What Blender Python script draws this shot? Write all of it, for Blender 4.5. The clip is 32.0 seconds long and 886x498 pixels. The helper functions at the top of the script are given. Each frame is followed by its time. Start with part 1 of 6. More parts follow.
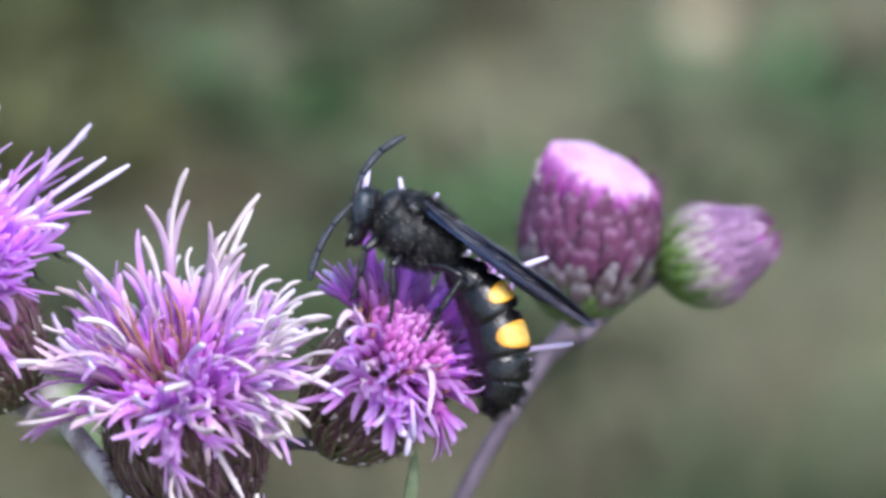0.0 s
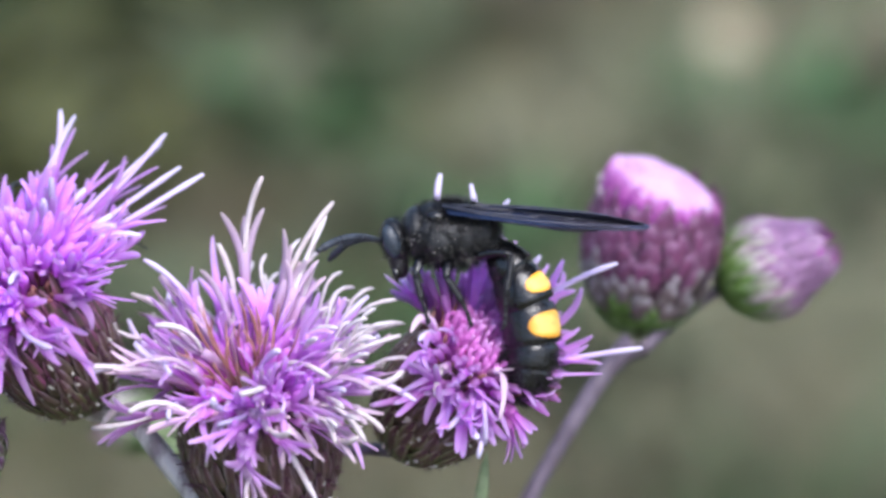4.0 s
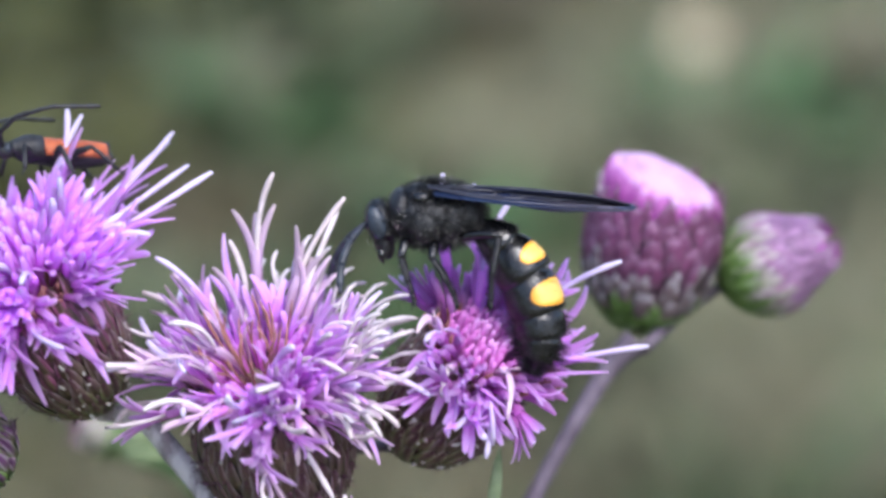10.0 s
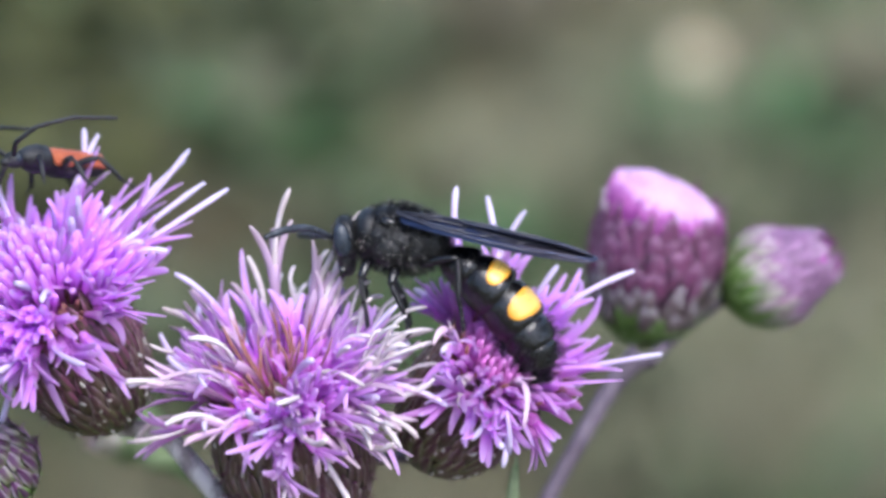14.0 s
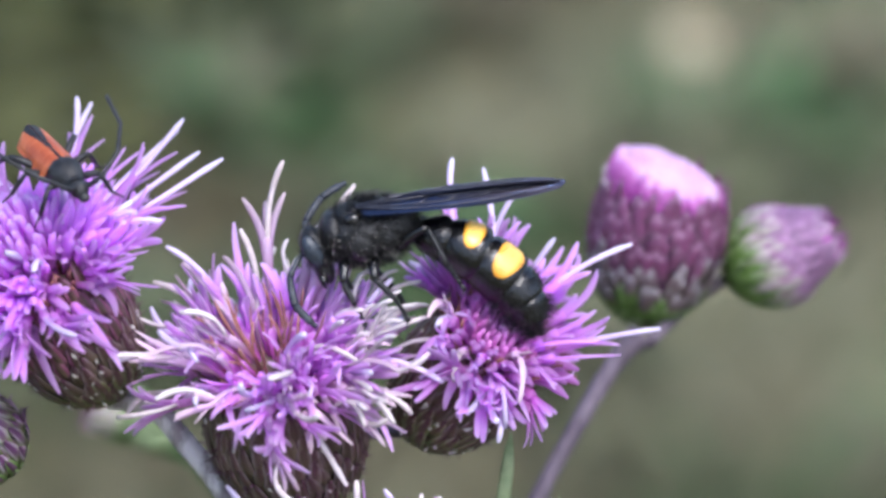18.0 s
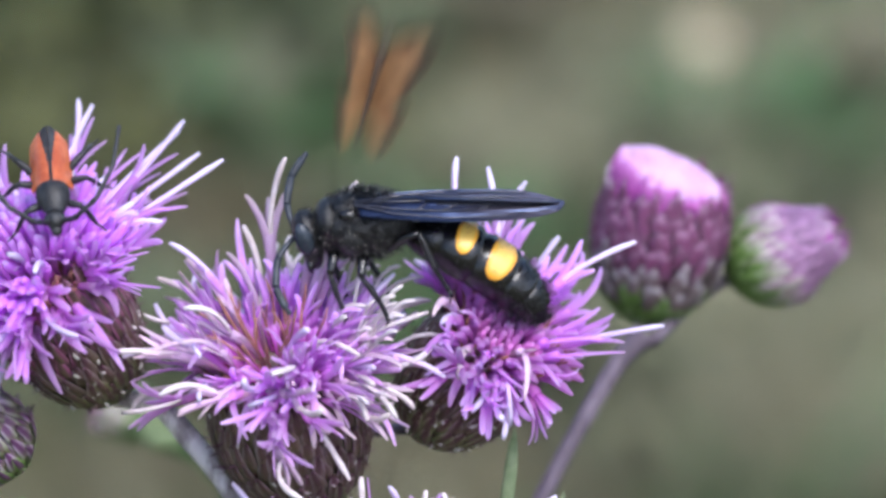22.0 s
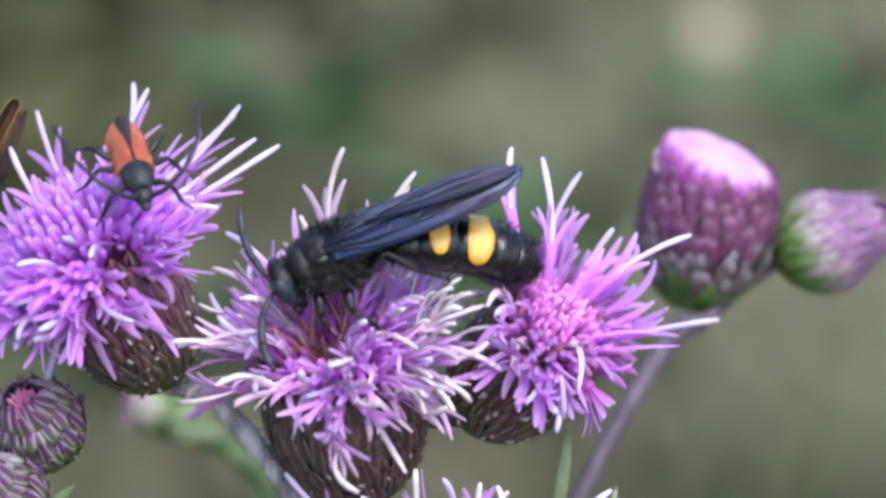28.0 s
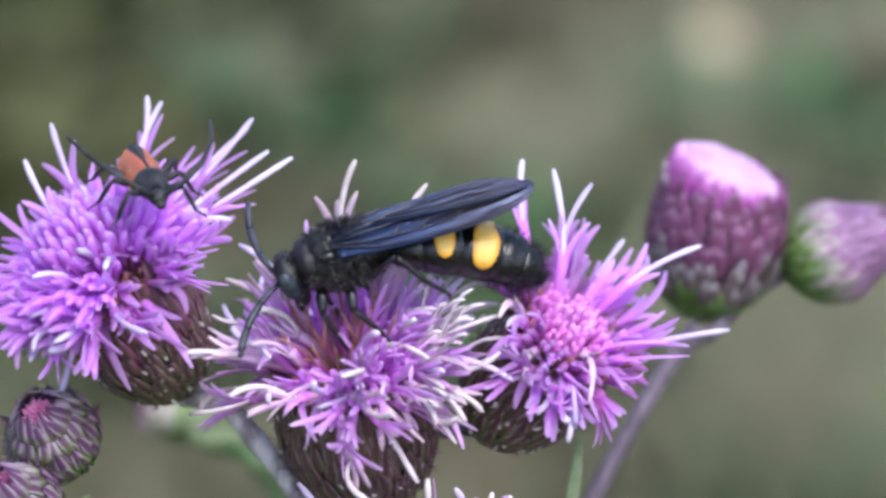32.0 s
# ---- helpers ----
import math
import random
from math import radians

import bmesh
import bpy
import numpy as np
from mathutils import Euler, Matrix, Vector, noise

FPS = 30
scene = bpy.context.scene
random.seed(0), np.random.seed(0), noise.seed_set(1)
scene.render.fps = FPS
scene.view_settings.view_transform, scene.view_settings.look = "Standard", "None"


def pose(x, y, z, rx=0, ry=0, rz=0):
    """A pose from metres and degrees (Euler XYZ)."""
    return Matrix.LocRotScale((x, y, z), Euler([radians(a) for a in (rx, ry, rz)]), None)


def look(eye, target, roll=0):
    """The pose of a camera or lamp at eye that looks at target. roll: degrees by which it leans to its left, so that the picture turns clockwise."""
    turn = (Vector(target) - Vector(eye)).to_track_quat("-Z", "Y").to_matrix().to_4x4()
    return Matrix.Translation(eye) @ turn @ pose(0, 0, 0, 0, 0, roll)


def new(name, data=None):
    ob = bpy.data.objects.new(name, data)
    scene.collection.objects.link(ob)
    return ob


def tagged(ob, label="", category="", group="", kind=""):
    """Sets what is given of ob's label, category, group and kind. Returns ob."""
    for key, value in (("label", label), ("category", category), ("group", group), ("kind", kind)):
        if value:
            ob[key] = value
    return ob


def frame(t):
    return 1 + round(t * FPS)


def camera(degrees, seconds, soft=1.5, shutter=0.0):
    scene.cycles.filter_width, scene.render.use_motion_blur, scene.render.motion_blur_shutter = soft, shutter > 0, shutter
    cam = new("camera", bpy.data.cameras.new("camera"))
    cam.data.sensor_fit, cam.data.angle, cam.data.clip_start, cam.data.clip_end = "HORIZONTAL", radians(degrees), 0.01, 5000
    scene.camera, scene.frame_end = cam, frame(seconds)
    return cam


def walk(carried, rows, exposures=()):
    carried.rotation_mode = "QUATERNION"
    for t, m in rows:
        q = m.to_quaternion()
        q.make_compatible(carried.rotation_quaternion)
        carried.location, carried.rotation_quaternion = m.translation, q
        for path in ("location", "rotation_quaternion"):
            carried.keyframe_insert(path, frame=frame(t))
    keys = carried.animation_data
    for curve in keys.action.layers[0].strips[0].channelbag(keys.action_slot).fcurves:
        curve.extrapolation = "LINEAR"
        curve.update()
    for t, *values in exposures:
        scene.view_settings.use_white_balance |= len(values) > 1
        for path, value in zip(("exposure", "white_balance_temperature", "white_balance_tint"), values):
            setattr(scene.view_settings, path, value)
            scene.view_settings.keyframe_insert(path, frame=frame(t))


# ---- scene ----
# A thistle top in a meadow, about half a metre above the ground, seen from a quarter of a metre.
# Small things are given in millimetres in the "view plane": u to the right, v up, w towards the viewer, through the point FOCUS.
MM = 0.001
FOCUS = Vector((0, 0, 0.5))
TILT = 70.0
VIEW = Matrix.Translation(FOCUS) @ pose(0, 0, 0, TILT)
VIEW_INV = VIEW.inverted()
REACH = 240.0
EYE = VIEW @ Vector((0, 0, REACH * MM))

cam = camera(13, 32.0, soft=3.2, shutter=0.9)
cam.data.dof.use_dof = True
cam.data.dof.focus_distance = (REACH - 2.5) * MM
cam.data.dof.aperture_fstop = 29.0
cam.data.dof.aperture_blades = 0
walk(cam, [(t, pose(EYE.x, EYE.y, EYE.z, rx, 0, rz)) for t, rx, rz in [
    (0, 69.871, -0.225), (1, 69.925, -0.075), (2, 70.064, 0.064), (3, 70.064, 0.075), (6, 70.054, 0.386),
    (7, 70.14, 0.333), (8, 70.032, 0.086), (9, 70.086, 0.129), (10, 70.107, -0.279), (11, 70.086, -0.215),
    (12, 70.086, -0.161), (13, 70.172, -0.193), (14, 70.365, -0.29), (14.5, 70.429, -0.182), (16.5, 70.301, -0.343),
    (17, 70.268, -0.376), (18, 70.14, -0.376), (19, 70.054, -0.193), (20, 70.054, -0.311), (21, 70.054, -0.29),
    (22, 70.14, -0.161), (23, 70.225, -0.301), (24, 70.236, -0.547), (25, 70.086, -0.129), (28, 70, 0),
    (29, 69.925, -0.172), (30, 70.075, -0.225), (31, 70.064, -0.268), (32, 70.107, 0.032),
]], exposures=[(0, 0.88, 6030, 12), (32, 0.88, 6030, 12)])

# ---- light: a bright overcast summer day ----
world = bpy.data.worlds.new("world")
scene.world = world
world.use_nodes = True
sky = world.node_tree.nodes.new("ShaderNodeTexSky")
sky.sky_type, sky.sun_disc = "NISHITA", False
sky.sun_elevation, sky.sun_rotation = radians(58), radians(150)
sky.air_density, sky.dust_density = 1.0, 3.0
world.node_tree.links.new(sky.outputs[0], world.node_tree.nodes["Background"].inputs[0])
world.node_tree.nodes["Background"].inputs[1].default_value = 0.15
sun = new("sun", bpy.data.lights.new("sun", "SUN"))
sun.data.energy, sun.data.angle, sun.data.color = 1.5, radians(25), (1.0, 0.98, 0.95)
sun.matrix_world = look((0.3, -0.52, 1.46), (0, 0, 0.5))


# ---- materials ----
def material(name, dark, light, rough=0.6, scale=900.0, bump=0.3, metal=0.0, ramp=(0.35, 0.65), sheen=0.0, through_light=0.0,
             vary=0.0, coat=0.0, spec=0.5, stretch=None, detail=3.0):
    """A surface whose colour wanders between two tones at two scales, with fine relief."""
    m = bpy.data.materials.new(name)
    m.use_nodes = True
    nt = m.node_tree
    b = nt.nodes["Principled BSDF"]
    b.inputs["Roughness"].default_value, b.inputs["Metallic"].default_value = rough, metal
    b.inputs["Specular IOR Level"].default_value = spec
    b.inputs["Coat Weight"].default_value = coat
    b.inputs["Sheen Weight"].default_value = sheen
    co = nt.nodes.new("ShaderNodeTexCoord")
    src = co.outputs["Object"]
    if stretch:
        mp = nt.nodes.new("ShaderNodeMapping")
        mp.inputs["Scale"].default_value = stretch
        nt.links.new(src, mp.inputs[0])
        src = mp.outputs[0]
    big, fine = (nt.nodes.new("ShaderNodeTexNoise") for _ in range(2))
    for n, s in ((big, scale), (fine, scale * 5)):
        n.inputs["Scale"].default_value, n.inputs["Detail"].default_value = s, detail
        nt.links.new(src, n.inputs["Vector"])
    mix = nt.nodes.new("ShaderNodeMath")
    mix.operation = "MULTIPLY_ADD"
    mix.inputs[1].default_value = 0.35
    nt.links.new(fine.outputs[0], mix.inputs[0])
    sub = nt.nodes.new("ShaderNodeMath")
    sub.operation = "SUBTRACT"
    sub.inputs[1].default_value = 0.175
    nt.links.new(big.outputs[0], sub.inputs[0])
    nt.links.new(sub.outputs[0], mix.inputs[2])
    last = mix.outputs[0]
    if vary:
        info = nt.nodes.new("ShaderNodeObjectInfo")
        va = nt.nodes.new("ShaderNodeMath")
        va.operation = "MULTIPLY_ADD"
        va.inputs[1].default_value = vary
        nt.links.new(info.outputs["Random"], va.inputs[0])
        nt.links.new(last, va.inputs[2])
        vs = nt.nodes.new("ShaderNodeMath")
        vs.operation = "SUBTRACT"
        vs.inputs[1].default_value = vary / 2
        nt.links.new(va.outputs[0], vs.inputs[0])
        last = vs.outputs[0]
    rp = nt.nodes.new("ShaderNodeValToRGB")
    rp.color_ramp.elements[0].position, rp.color_ramp.elements[1].position = ramp
    rp.color_ramp.elements[0].color, rp.color_ramp.elements[1].color = (*dark, 1), (*light, 1)
    nt.links.new(last, rp.inputs[0])
    nt.links.new(rp.outputs[0], b.inputs["Base Color"])
    if bump:
        bp = nt.nodes.new("ShaderNodeBump")
        bp.inputs["Strength"].default_value, bp.inputs["Distance"].default_value = bump, 0.0001
        nt.links.new(fine.outputs[0], bp.inputs["Height"])
        nt.links.new(bp.outputs[0], b.inputs["Normal"])
    if through_light:
        tr = nt.nodes.new("ShaderNodeBsdfTranslucent")
        nt.links.new(rp.outputs[0], tr.inputs[0])
        ms = nt.nodes.new("ShaderNodeMixShader")
        ms.inputs[0].default_value = through_light
        nt.links.new(b.outputs[0], ms.inputs[1])
        nt.links.new(tr.outputs[0], ms.inputs[2])
        nt.links.new(ms.outputs[0], nt.nodes["Material Output"].inputs[0])
    return m


def along(m, stops, spread=0.25):
    """Lays a run of natural colours along the piece's own length (the UV's first axis), broken up by the material's noise."""
    nt = m.node_tree
    b = nt.nodes["Principled BSDF"]
    uv = nt.nodes.new("ShaderNodeTexCoord")
    sep = nt.nodes.new("ShaderNodeSeparateXYZ")
    nt.links.new(uv.outputs["UV"], sep.inputs[0])
    noise_node = [n for n in nt.nodes if n.bl_idname == "ShaderNodeTexNoise"][0]
    ad = nt.nodes.new("ShaderNodeMath")
    ad.operation = "MULTIPLY_ADD"
    ad.inputs[1].default_value = spread
    nt.links.new(noise_node.outputs[0], ad.inputs[0])
    nt.links.new(sep.outputs[0], ad.inputs[2])
    sb = nt.nodes.new("ShaderNodeMath")
    sb.operation = "SUBTRACT"
    sb.inputs[1].default_value = spread / 2
    nt.links.new(ad.outputs[0], sb.inputs[0])
    rp = nt.nodes.new("ShaderNodeValToRGB")
    els = rp.color_ramp.elements
    while len(els) < len(stops):
        els.new(0.5)
    for e, (p, col) in zip(els, stops):
        e.position, e.color = p, (*col, 1)
    nt.links.new(sb.outputs[0], rp.inputs[0])
    info = nt.nodes.new("ShaderNodeObjectInfo")
    hs = nt.nodes.new("ShaderNodeHueSaturation")
    mr = nt.nodes.new("ShaderNodeMapRange")
    mr.inputs[3].default_value, mr.inputs[4].default_value = 0.78, 1.2
    nt.links.new(info.outputs["Random"], mr.inputs[0])
    nt.links.new(mr.outputs[0], hs.inputs["Value"])
    nt.links.new(rp.outputs[0], hs.inputs["Color"])
    for n in nt.nodes:
        if n.bl_idname == "ShaderNodeBsdfTranslucent":
            nt.links.new(hs.outputs[0], n.inputs[0])
    nt.links.new(hs.outputs[0], b.inputs["Base Color"])
    return m


LILAC = along(material("lilac_petal", (0.5, 0.2, 0.6), (0.6, 0.3, 0.7), 0.5, 700, 0.2, through_light=0.72, spec=0.35),
              [(0.0, (0.87, 0.30, 0.79)), (0.3, (0.86, 0.40, 0.90)), (0.65, (0.86, 0.50, 0.95)), (1.0, (0.88, 0.65, 0.97))], spread=0.5)
LILAC_PALE = along(material("pale_lilac_petal", (0.5, 0.2, 0.6), (0.6, 0.3, 0.7), 0.5, 700, 0.2, through_light=0.68, spec=0.35),
                   [(0.0, (0.85, 0.34, 0.76)), (0.3, (0.85, 0.44, 0.88)), (0.65, (0.86, 0.54, 0.93)), (1.0, (0.87, 0.68, 0.94))], spread=0.6)
MAGENTA = along(material("magenta_petal", (0.5, 0.1, 0.5), (0.6, 0.2, 0.6), 0.5, 700, 0.2, through_light=0.7, spec=0.35),
                [(0.0, (0.83, 0.24, 0.72)), (0.4, (0.83, 0.34, 0.85)), (0.8, (0.84, 0.52, 0.93)), (1.0, (0.85, 0.68, 0.96))], spread=0.6)
FADED = along(material("faded_petal", (0.6, 0.5, 0.5), (0.7, 0.6, 0.5), 0.6, 700, 0.3, through_light=0.3),
              [(0.0, (0.40, 0.16, 0.20)), (0.25, (0.64, 0.38, 0.56)), (0.6, (0.72, 0.50, 0.74)), (1.0, (0.72, 0.58, 0.64))])
STYLE = along(material("pale_style", (0.7, 0.6, 0.75), (0.85, 0.8, 0.85), 0.5, 900, 0.2, through_light=0.25),
              [(0.0, (0.70, 0.42, 0.86)), (0.5, (0.72, 0.56, 0.88)), (1.0, (0.76, 0.69, 0.88))])
CREAM = material("cream_style", (0.54, 0.46, 0.46), (0.70, 0.63, 0.66), 0.6, 900, 0.3, vary=0.3)
RUST = material("rusty_withered_floret", (0.26, 0.10, 0.10), (0.46, 0.22, 0.17), 0.7, 900, 0.4, vary=0.3)
BRACT = along(material("purple_bract", (0.12, 0.05, 0.1), (0.2, 0.1, 0.12), 0.5, 1700, 0.4),
              [(0.0, (0.12, 0.10, 0.055)), (0.4, (0.16, 0.115, 0.10)), (0.62, (0.25, 0.19, 0.20)), (0.80, (0.14, 0.055, 0.095)), (1.0, (0.06, 0.02, 0.03))], spread=0.8)
BRACT_MAROON = along(material("maroon_bract", (0.12, 0.05, 0.1), (0.2, 0.1, 0.12), 0.5, 1700, 0.4),
                     [(0.0, (0.13, 0.07, 0.08)), (0.4, (0.22, 0.06, 0.13)), (0.62, (0.32, 0.17, 0.25)), (0.80, (0.18, 0.04, 0.10)), (1.0, (0.07, 0.015, 0.035))], spread=0.7)
BRACT_OLIVE = along(material("olive_bract", (0.12, 0.05, 0.1), (0.2, 0.1, 0.12), 0.5, 1700, 0.4),
                    [(0.0, (0.10, 0.12, 0.035)), (0.4, (0.15, 0.15, 0.07)), (0.62, (0.29, 0.26, 0.20)), (0.80, (0.13, 0.08, 0.07)), (1.0, (0.06, 0.03, 0.03))], spread=0.8)
BRACT_RIB = along(material("dark_bract_rib", (0.12, 0.05, 0.1), (0.2, 0.1, 0.12), 0.5, 1700, 0.4),
                  [(0.0, (0.09, 0.07, 0.03)), (0.5, (0.09, 0.045, 0.045)), (0.8, (0.07, 0.02, 0.04)), (1.0, (0.03, 0.01, 0.015))], spread=0.5)
BRACT_BUD = along(material("striped_bud_bract", (0.12, 0.05, 0.1), (0.2, 0.1, 0.12), 0.5, 700, 0.4),
                  [(0.0, (0.12, 0.15, 0.05)), (0.25, (0.27, 0.26, 0.22)), (0.5, (0.31, 0.24, 0.32)), (0.8, (0.20, 0.11, 0.20)), (1.0, (0.05, 0.015, 0.04))], spread=0.4)
BUD_RIB = along(material("dark_purple_bract_rib", (0.12, 0.05, 0.1), (0.2, 0.1, 0.12), 0.5, 700, 0.4),
                [(0.0, (0.13, 0.14, 0.06)), (0.35, (0.11, 0.045, 0.11)), (0.7, (0.085, 0.025, 0.085)), (1.0, (0.03, 0.01, 0.025))], spread=0.3)
BRACT_PINK = along(material("magenta_bract", (0.2, 0.05, 0.15), (0.3, 0.1, 0.2), 0.55, 700, 0.4),
                   [(0.0, (0.16, 0.09, 0.14)), (0.42, (0.14, 0.035, 0.10)), (0.62, (0.37, 0.21, 0.34)), (0.8, (0.14, 0.020, 0.09)), (1.0, (0.20, 0.025, 0.14))], spread=0.9)
BRACT_GREY = along(material("cobwebbed_grey_bract", (0.2, 0.2, 0.15), (0.3, 0.3, 0.25), 0.7, 700, 0.4),
                   [(0.0, (0.11, 0.12, 0.07)), (0.42, (0.15, 0.10, 0.12)), (0.62, (0.46, 0.43, 0.47)), (0.78, (0.15, 0.05, 0.11)), (1.0, (0.09, 0.02, 0.05))], spread=0.45)
BRACT_WHITE = along(material("pale_pink_bract", (0.5, 0.4, 0.5), (0.6, 0.5, 0.6), 0.6, 700, 0.4),
                    [(0.0, (0.18, 0.25, 0.10)), (0.3, (0.31, 0.32, 0.23)), (0.5, (0.43, 0.36, 0.38)), (0.7, (0.33, 0.14, 0.29)), (1.0, (0.22, 0.05, 0.19))], spread=0.6)
BRACT_LILAC = along(material("lilac_bract", (0.5, 0.4, 0.5), (0.6, 0.5, 0.6), 0.6, 700, 0.4),
                    [(0.0, (0.22, 0.13, 0.22)), (0.4, (0.28, 0.14, 0.28)), (0.6, (0.42, 0.30, 0.42)), (0.8, (0.30, 0.10, 0.29)), (1.0, (0.27, 0.05, 0.25))], spread=0.7)
BRACT_GREEN = along(material("green_bract", (0.2, 0.25, 0.1), (0.4, 0.4, 0.3), 0.6, 700, 0.4),
                    [(0.0, (0.07, 0.14, 0.025)), (0.45, (0.13, 0.23, 0.05)), (0.65, (0.32, 0.40, 0.24)), (0.82, (0.13, 0.20, 0.06)), (1.0, (0.12, 0.08, 0.07))], spread=0.5)
CORE = material("involucre_core", (0.12, 0.08, 0.06), (0.26, 0.19, 0.15), 0.8, 700, 0.4)
BUD_CORE = material("bud_core", (0.17, 0.11, 0.18), (0.31, 0.23, 0.32), 0.8, 700, 0.4)
CORE_PURPLE = material("purple_involucre_core", (0.16, 0.05, 0.12), (0.32, 0.16, 0.25), 0.8, 700, 0.4)
CORE_GREEN = material("green_involucre_core", (0.13, 0.22, 0.055), (0.25, 0.35, 0.12), 0.8, 700, 0.4)
BUD_PALE = along(material("pale_bud_core", (0.3, 0.3, 0.3), (0.5, 0.5, 0.5), 0.8, 700, 0.4),
                 [(0.0, (0.10, 0.20, 0.04)), (0.25, (0.17, 0.27, 0.08)), (0.5, (0.40, 0.37, 0.37)), (0.8, (0.40, 0.26, 0.36)), (1.0, (0.34, 0.12, 0.30))])
DOWN = material("cobweb_down", (0.45, 0.43, 0.38), (0.62, 0.60, 0.56), 0.9, 900, 0.2)
STEM = material("purplish_stem", (0.07, 0.052, 0.075), (0.175, 0.14, 0.185), 0.7, 260, 0.6, stretch=(3, 3, 0.6), ramp=(0.3, 0.7))
# Paler than its down alone: sky light on the stem is in the colour.
STEM_PALE = material("sky_lit_downy_stem", (0.26, 0.23, 0.24), (0.62, 0.60, 0.60), 0.8, 320, 0.6, stretch=(2, 2, 1), ramp=(0.4, 0.6))
STEM_GREEN = material("green_stem", (0.12, 0.19, 0.06), (0.28, 0.36, 0.16), 0.65, 300, 0.4, stretch=(3, 3, 0.5))
LEAF = material("green_leaf", (0.14, 0.21, 0.09), (0.32, 0.40, 0.22), 0.55, 260, 0.3, through_light=0.25)
ROSE = material("rose_bud_tip", (0.44, 0.11, 0.28), (0.62, 0.24, 0.44), 0.55, 600, 0.3)
MAGENTA_DEEP = along(material("deep_magenta_bud_floret", (0.5, 0.05, 0.4), (0.6, 0.1, 0.5), 0.5, 700, 0.2, through_light=0.3),
                     [(0.0, (0.26, 0.035, 0.22)), (0.5, (0.44, 0.07, 0.42)), (1.0, (0.56, 0.16, 0.56))])
BUD_KNOB = along(material("pink_bud_floret", (0.5, 0.05, 0.4), (0.6, 0.1, 0.5), 0.5, 700, 0.2, through_light=0.3),
                 [(0.0, (0.56, 0.13, 0.48)), (0.4, (0.66, 0.22, 0.62)), (0.8, (0.74, 0.40, 0.76)), (1.0, (0.78, 0.54, 0.82))], spread=0.6)
PINK_BUD = material("pale_pink_bud_top", (0.63, 0.36, 0.68), (0.74, 0.53, 0.77), 0.55, 500, 0.3, through_light=0.2, vary=0.3)

CHITIN = material("black_chitin", (0.002, 0.002, 0.003), (0.008, 0.008, 0.009), 0.24, 900, 0.5, spec=0.7)
CHITIN_MATT = material("matt_black_chitin", (0.002, 0.002, 0.003), (0.009, 0.009, 0.010), 0.3, 1300, 1.0, spec=0.6)
HAIR = material("black_hair", (0.003, 0.003, 0.004), (0.010, 0.010, 0.011), 0.35, 900, 0.0)
PALE_HAIR = material("greyish_hair", (0.14, 0.14, 0.13), (0.40, 0.38, 0.34), 0.5, 900, 0.0)
# Orange at the rim, paling to a highlight put into the middle's colour.
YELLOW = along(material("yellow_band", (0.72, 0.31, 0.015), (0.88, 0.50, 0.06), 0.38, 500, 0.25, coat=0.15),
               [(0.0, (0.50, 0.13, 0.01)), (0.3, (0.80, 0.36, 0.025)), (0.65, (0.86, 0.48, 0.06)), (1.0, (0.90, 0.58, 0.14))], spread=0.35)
# Bluish root tones and blue reflection tint put the sky's sheen into the wing.
WING = along(material("smoky_wing", (0.003, 0.005, 0.014), (0.07, 0.066, 0.085), 0.3, 300, 1.0, ramp=(0.40, 0.68), coat=0.15, spec=0.8, stretch=(0.25, 3, 1)),
             [(0.0, (0.004, 0.007, 0.020)), (0.4, (0.012, 0.017, 0.042)), (0.6, (0.034, 0.032, 0.046)), (0.9, (0.062, 0.054, 0.066)), (1.0, (0.022, 0.02, 0.028))], spread=0.9)
WING.node_tree.nodes["Principled BSDF"].inputs["Specular Tint"].default_value = (0.35, 0.5, 1.0, 1)
# Veins lightened and blued: their reflected light is in the colour.
VEIN = material("wing_vein", (0.022, 0.025, 0.04), (0.07, 0.068, 0.085), 0.3, 900, 0.2)
# Bluish grey instead of plain black, to hold the eye's sheen in its colour.
EYE_BLACK = material("compound_eye", (0.014, 0.020, 0.030), (0.035, 0.046, 0.062), 0.25, 3000, 0.3)
ANTENNA = material("antenna_dark", (0.016, 0.020, 0.028), (0.042, 0.050, 0.066), 0.5, 1500, 0.4)
RED = material("orange_red_elytra", (0.32, 0.060, 0.018), (0.49, 0.130, 0.046), 0.32, 700, 0.5)
POLLEN = material("pale_pollen", (0.45, 0.42, 0.38), (0.7, 0.66, 0.6), 0.7, 900, 0.0)
BEETLE_BLACK = material("beetle_black", (0.006, 0.006, 0.007), (0.03, 0.031, 0.034), 0.5, 1200, 0.6)
SKIPPER = material("orange_wing_scales", (0.24, 0.12, 0.05), (0.44, 0.25, 0.11), 0.8, 300, 0.3, through_light=0.2)
SKIPPER_DARK = material("brown_wing_edge", (0.03, 0.018, 0.01), (0.08, 0.05, 0.03), 0.8, 300, 0.3)

SOIL = material("meadow_ground", (0.110, 0.104, 0.050), (0.219, 0.206, 0.104), 0.95, 9, 0.5, ramp=(0.3, 0.7), detail=5.0)
GRASS_GREEN = material("meadow_green", (0.070, 0.142, 0.053), (0.122, 0.228, 0.088), 0.7, 30, 0.2, through_light=0.2)
GRASS_OLIVE = material("meadow_olive", (0.070, 0.088, 0.038), (0.140, 0.165, 0.085), 0.7, 30, 0.2, through_light=0.2)
# Darker copy of the meadow greens, with shade put into the leaf colour.
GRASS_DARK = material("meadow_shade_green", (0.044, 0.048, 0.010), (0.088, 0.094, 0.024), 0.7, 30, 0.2)
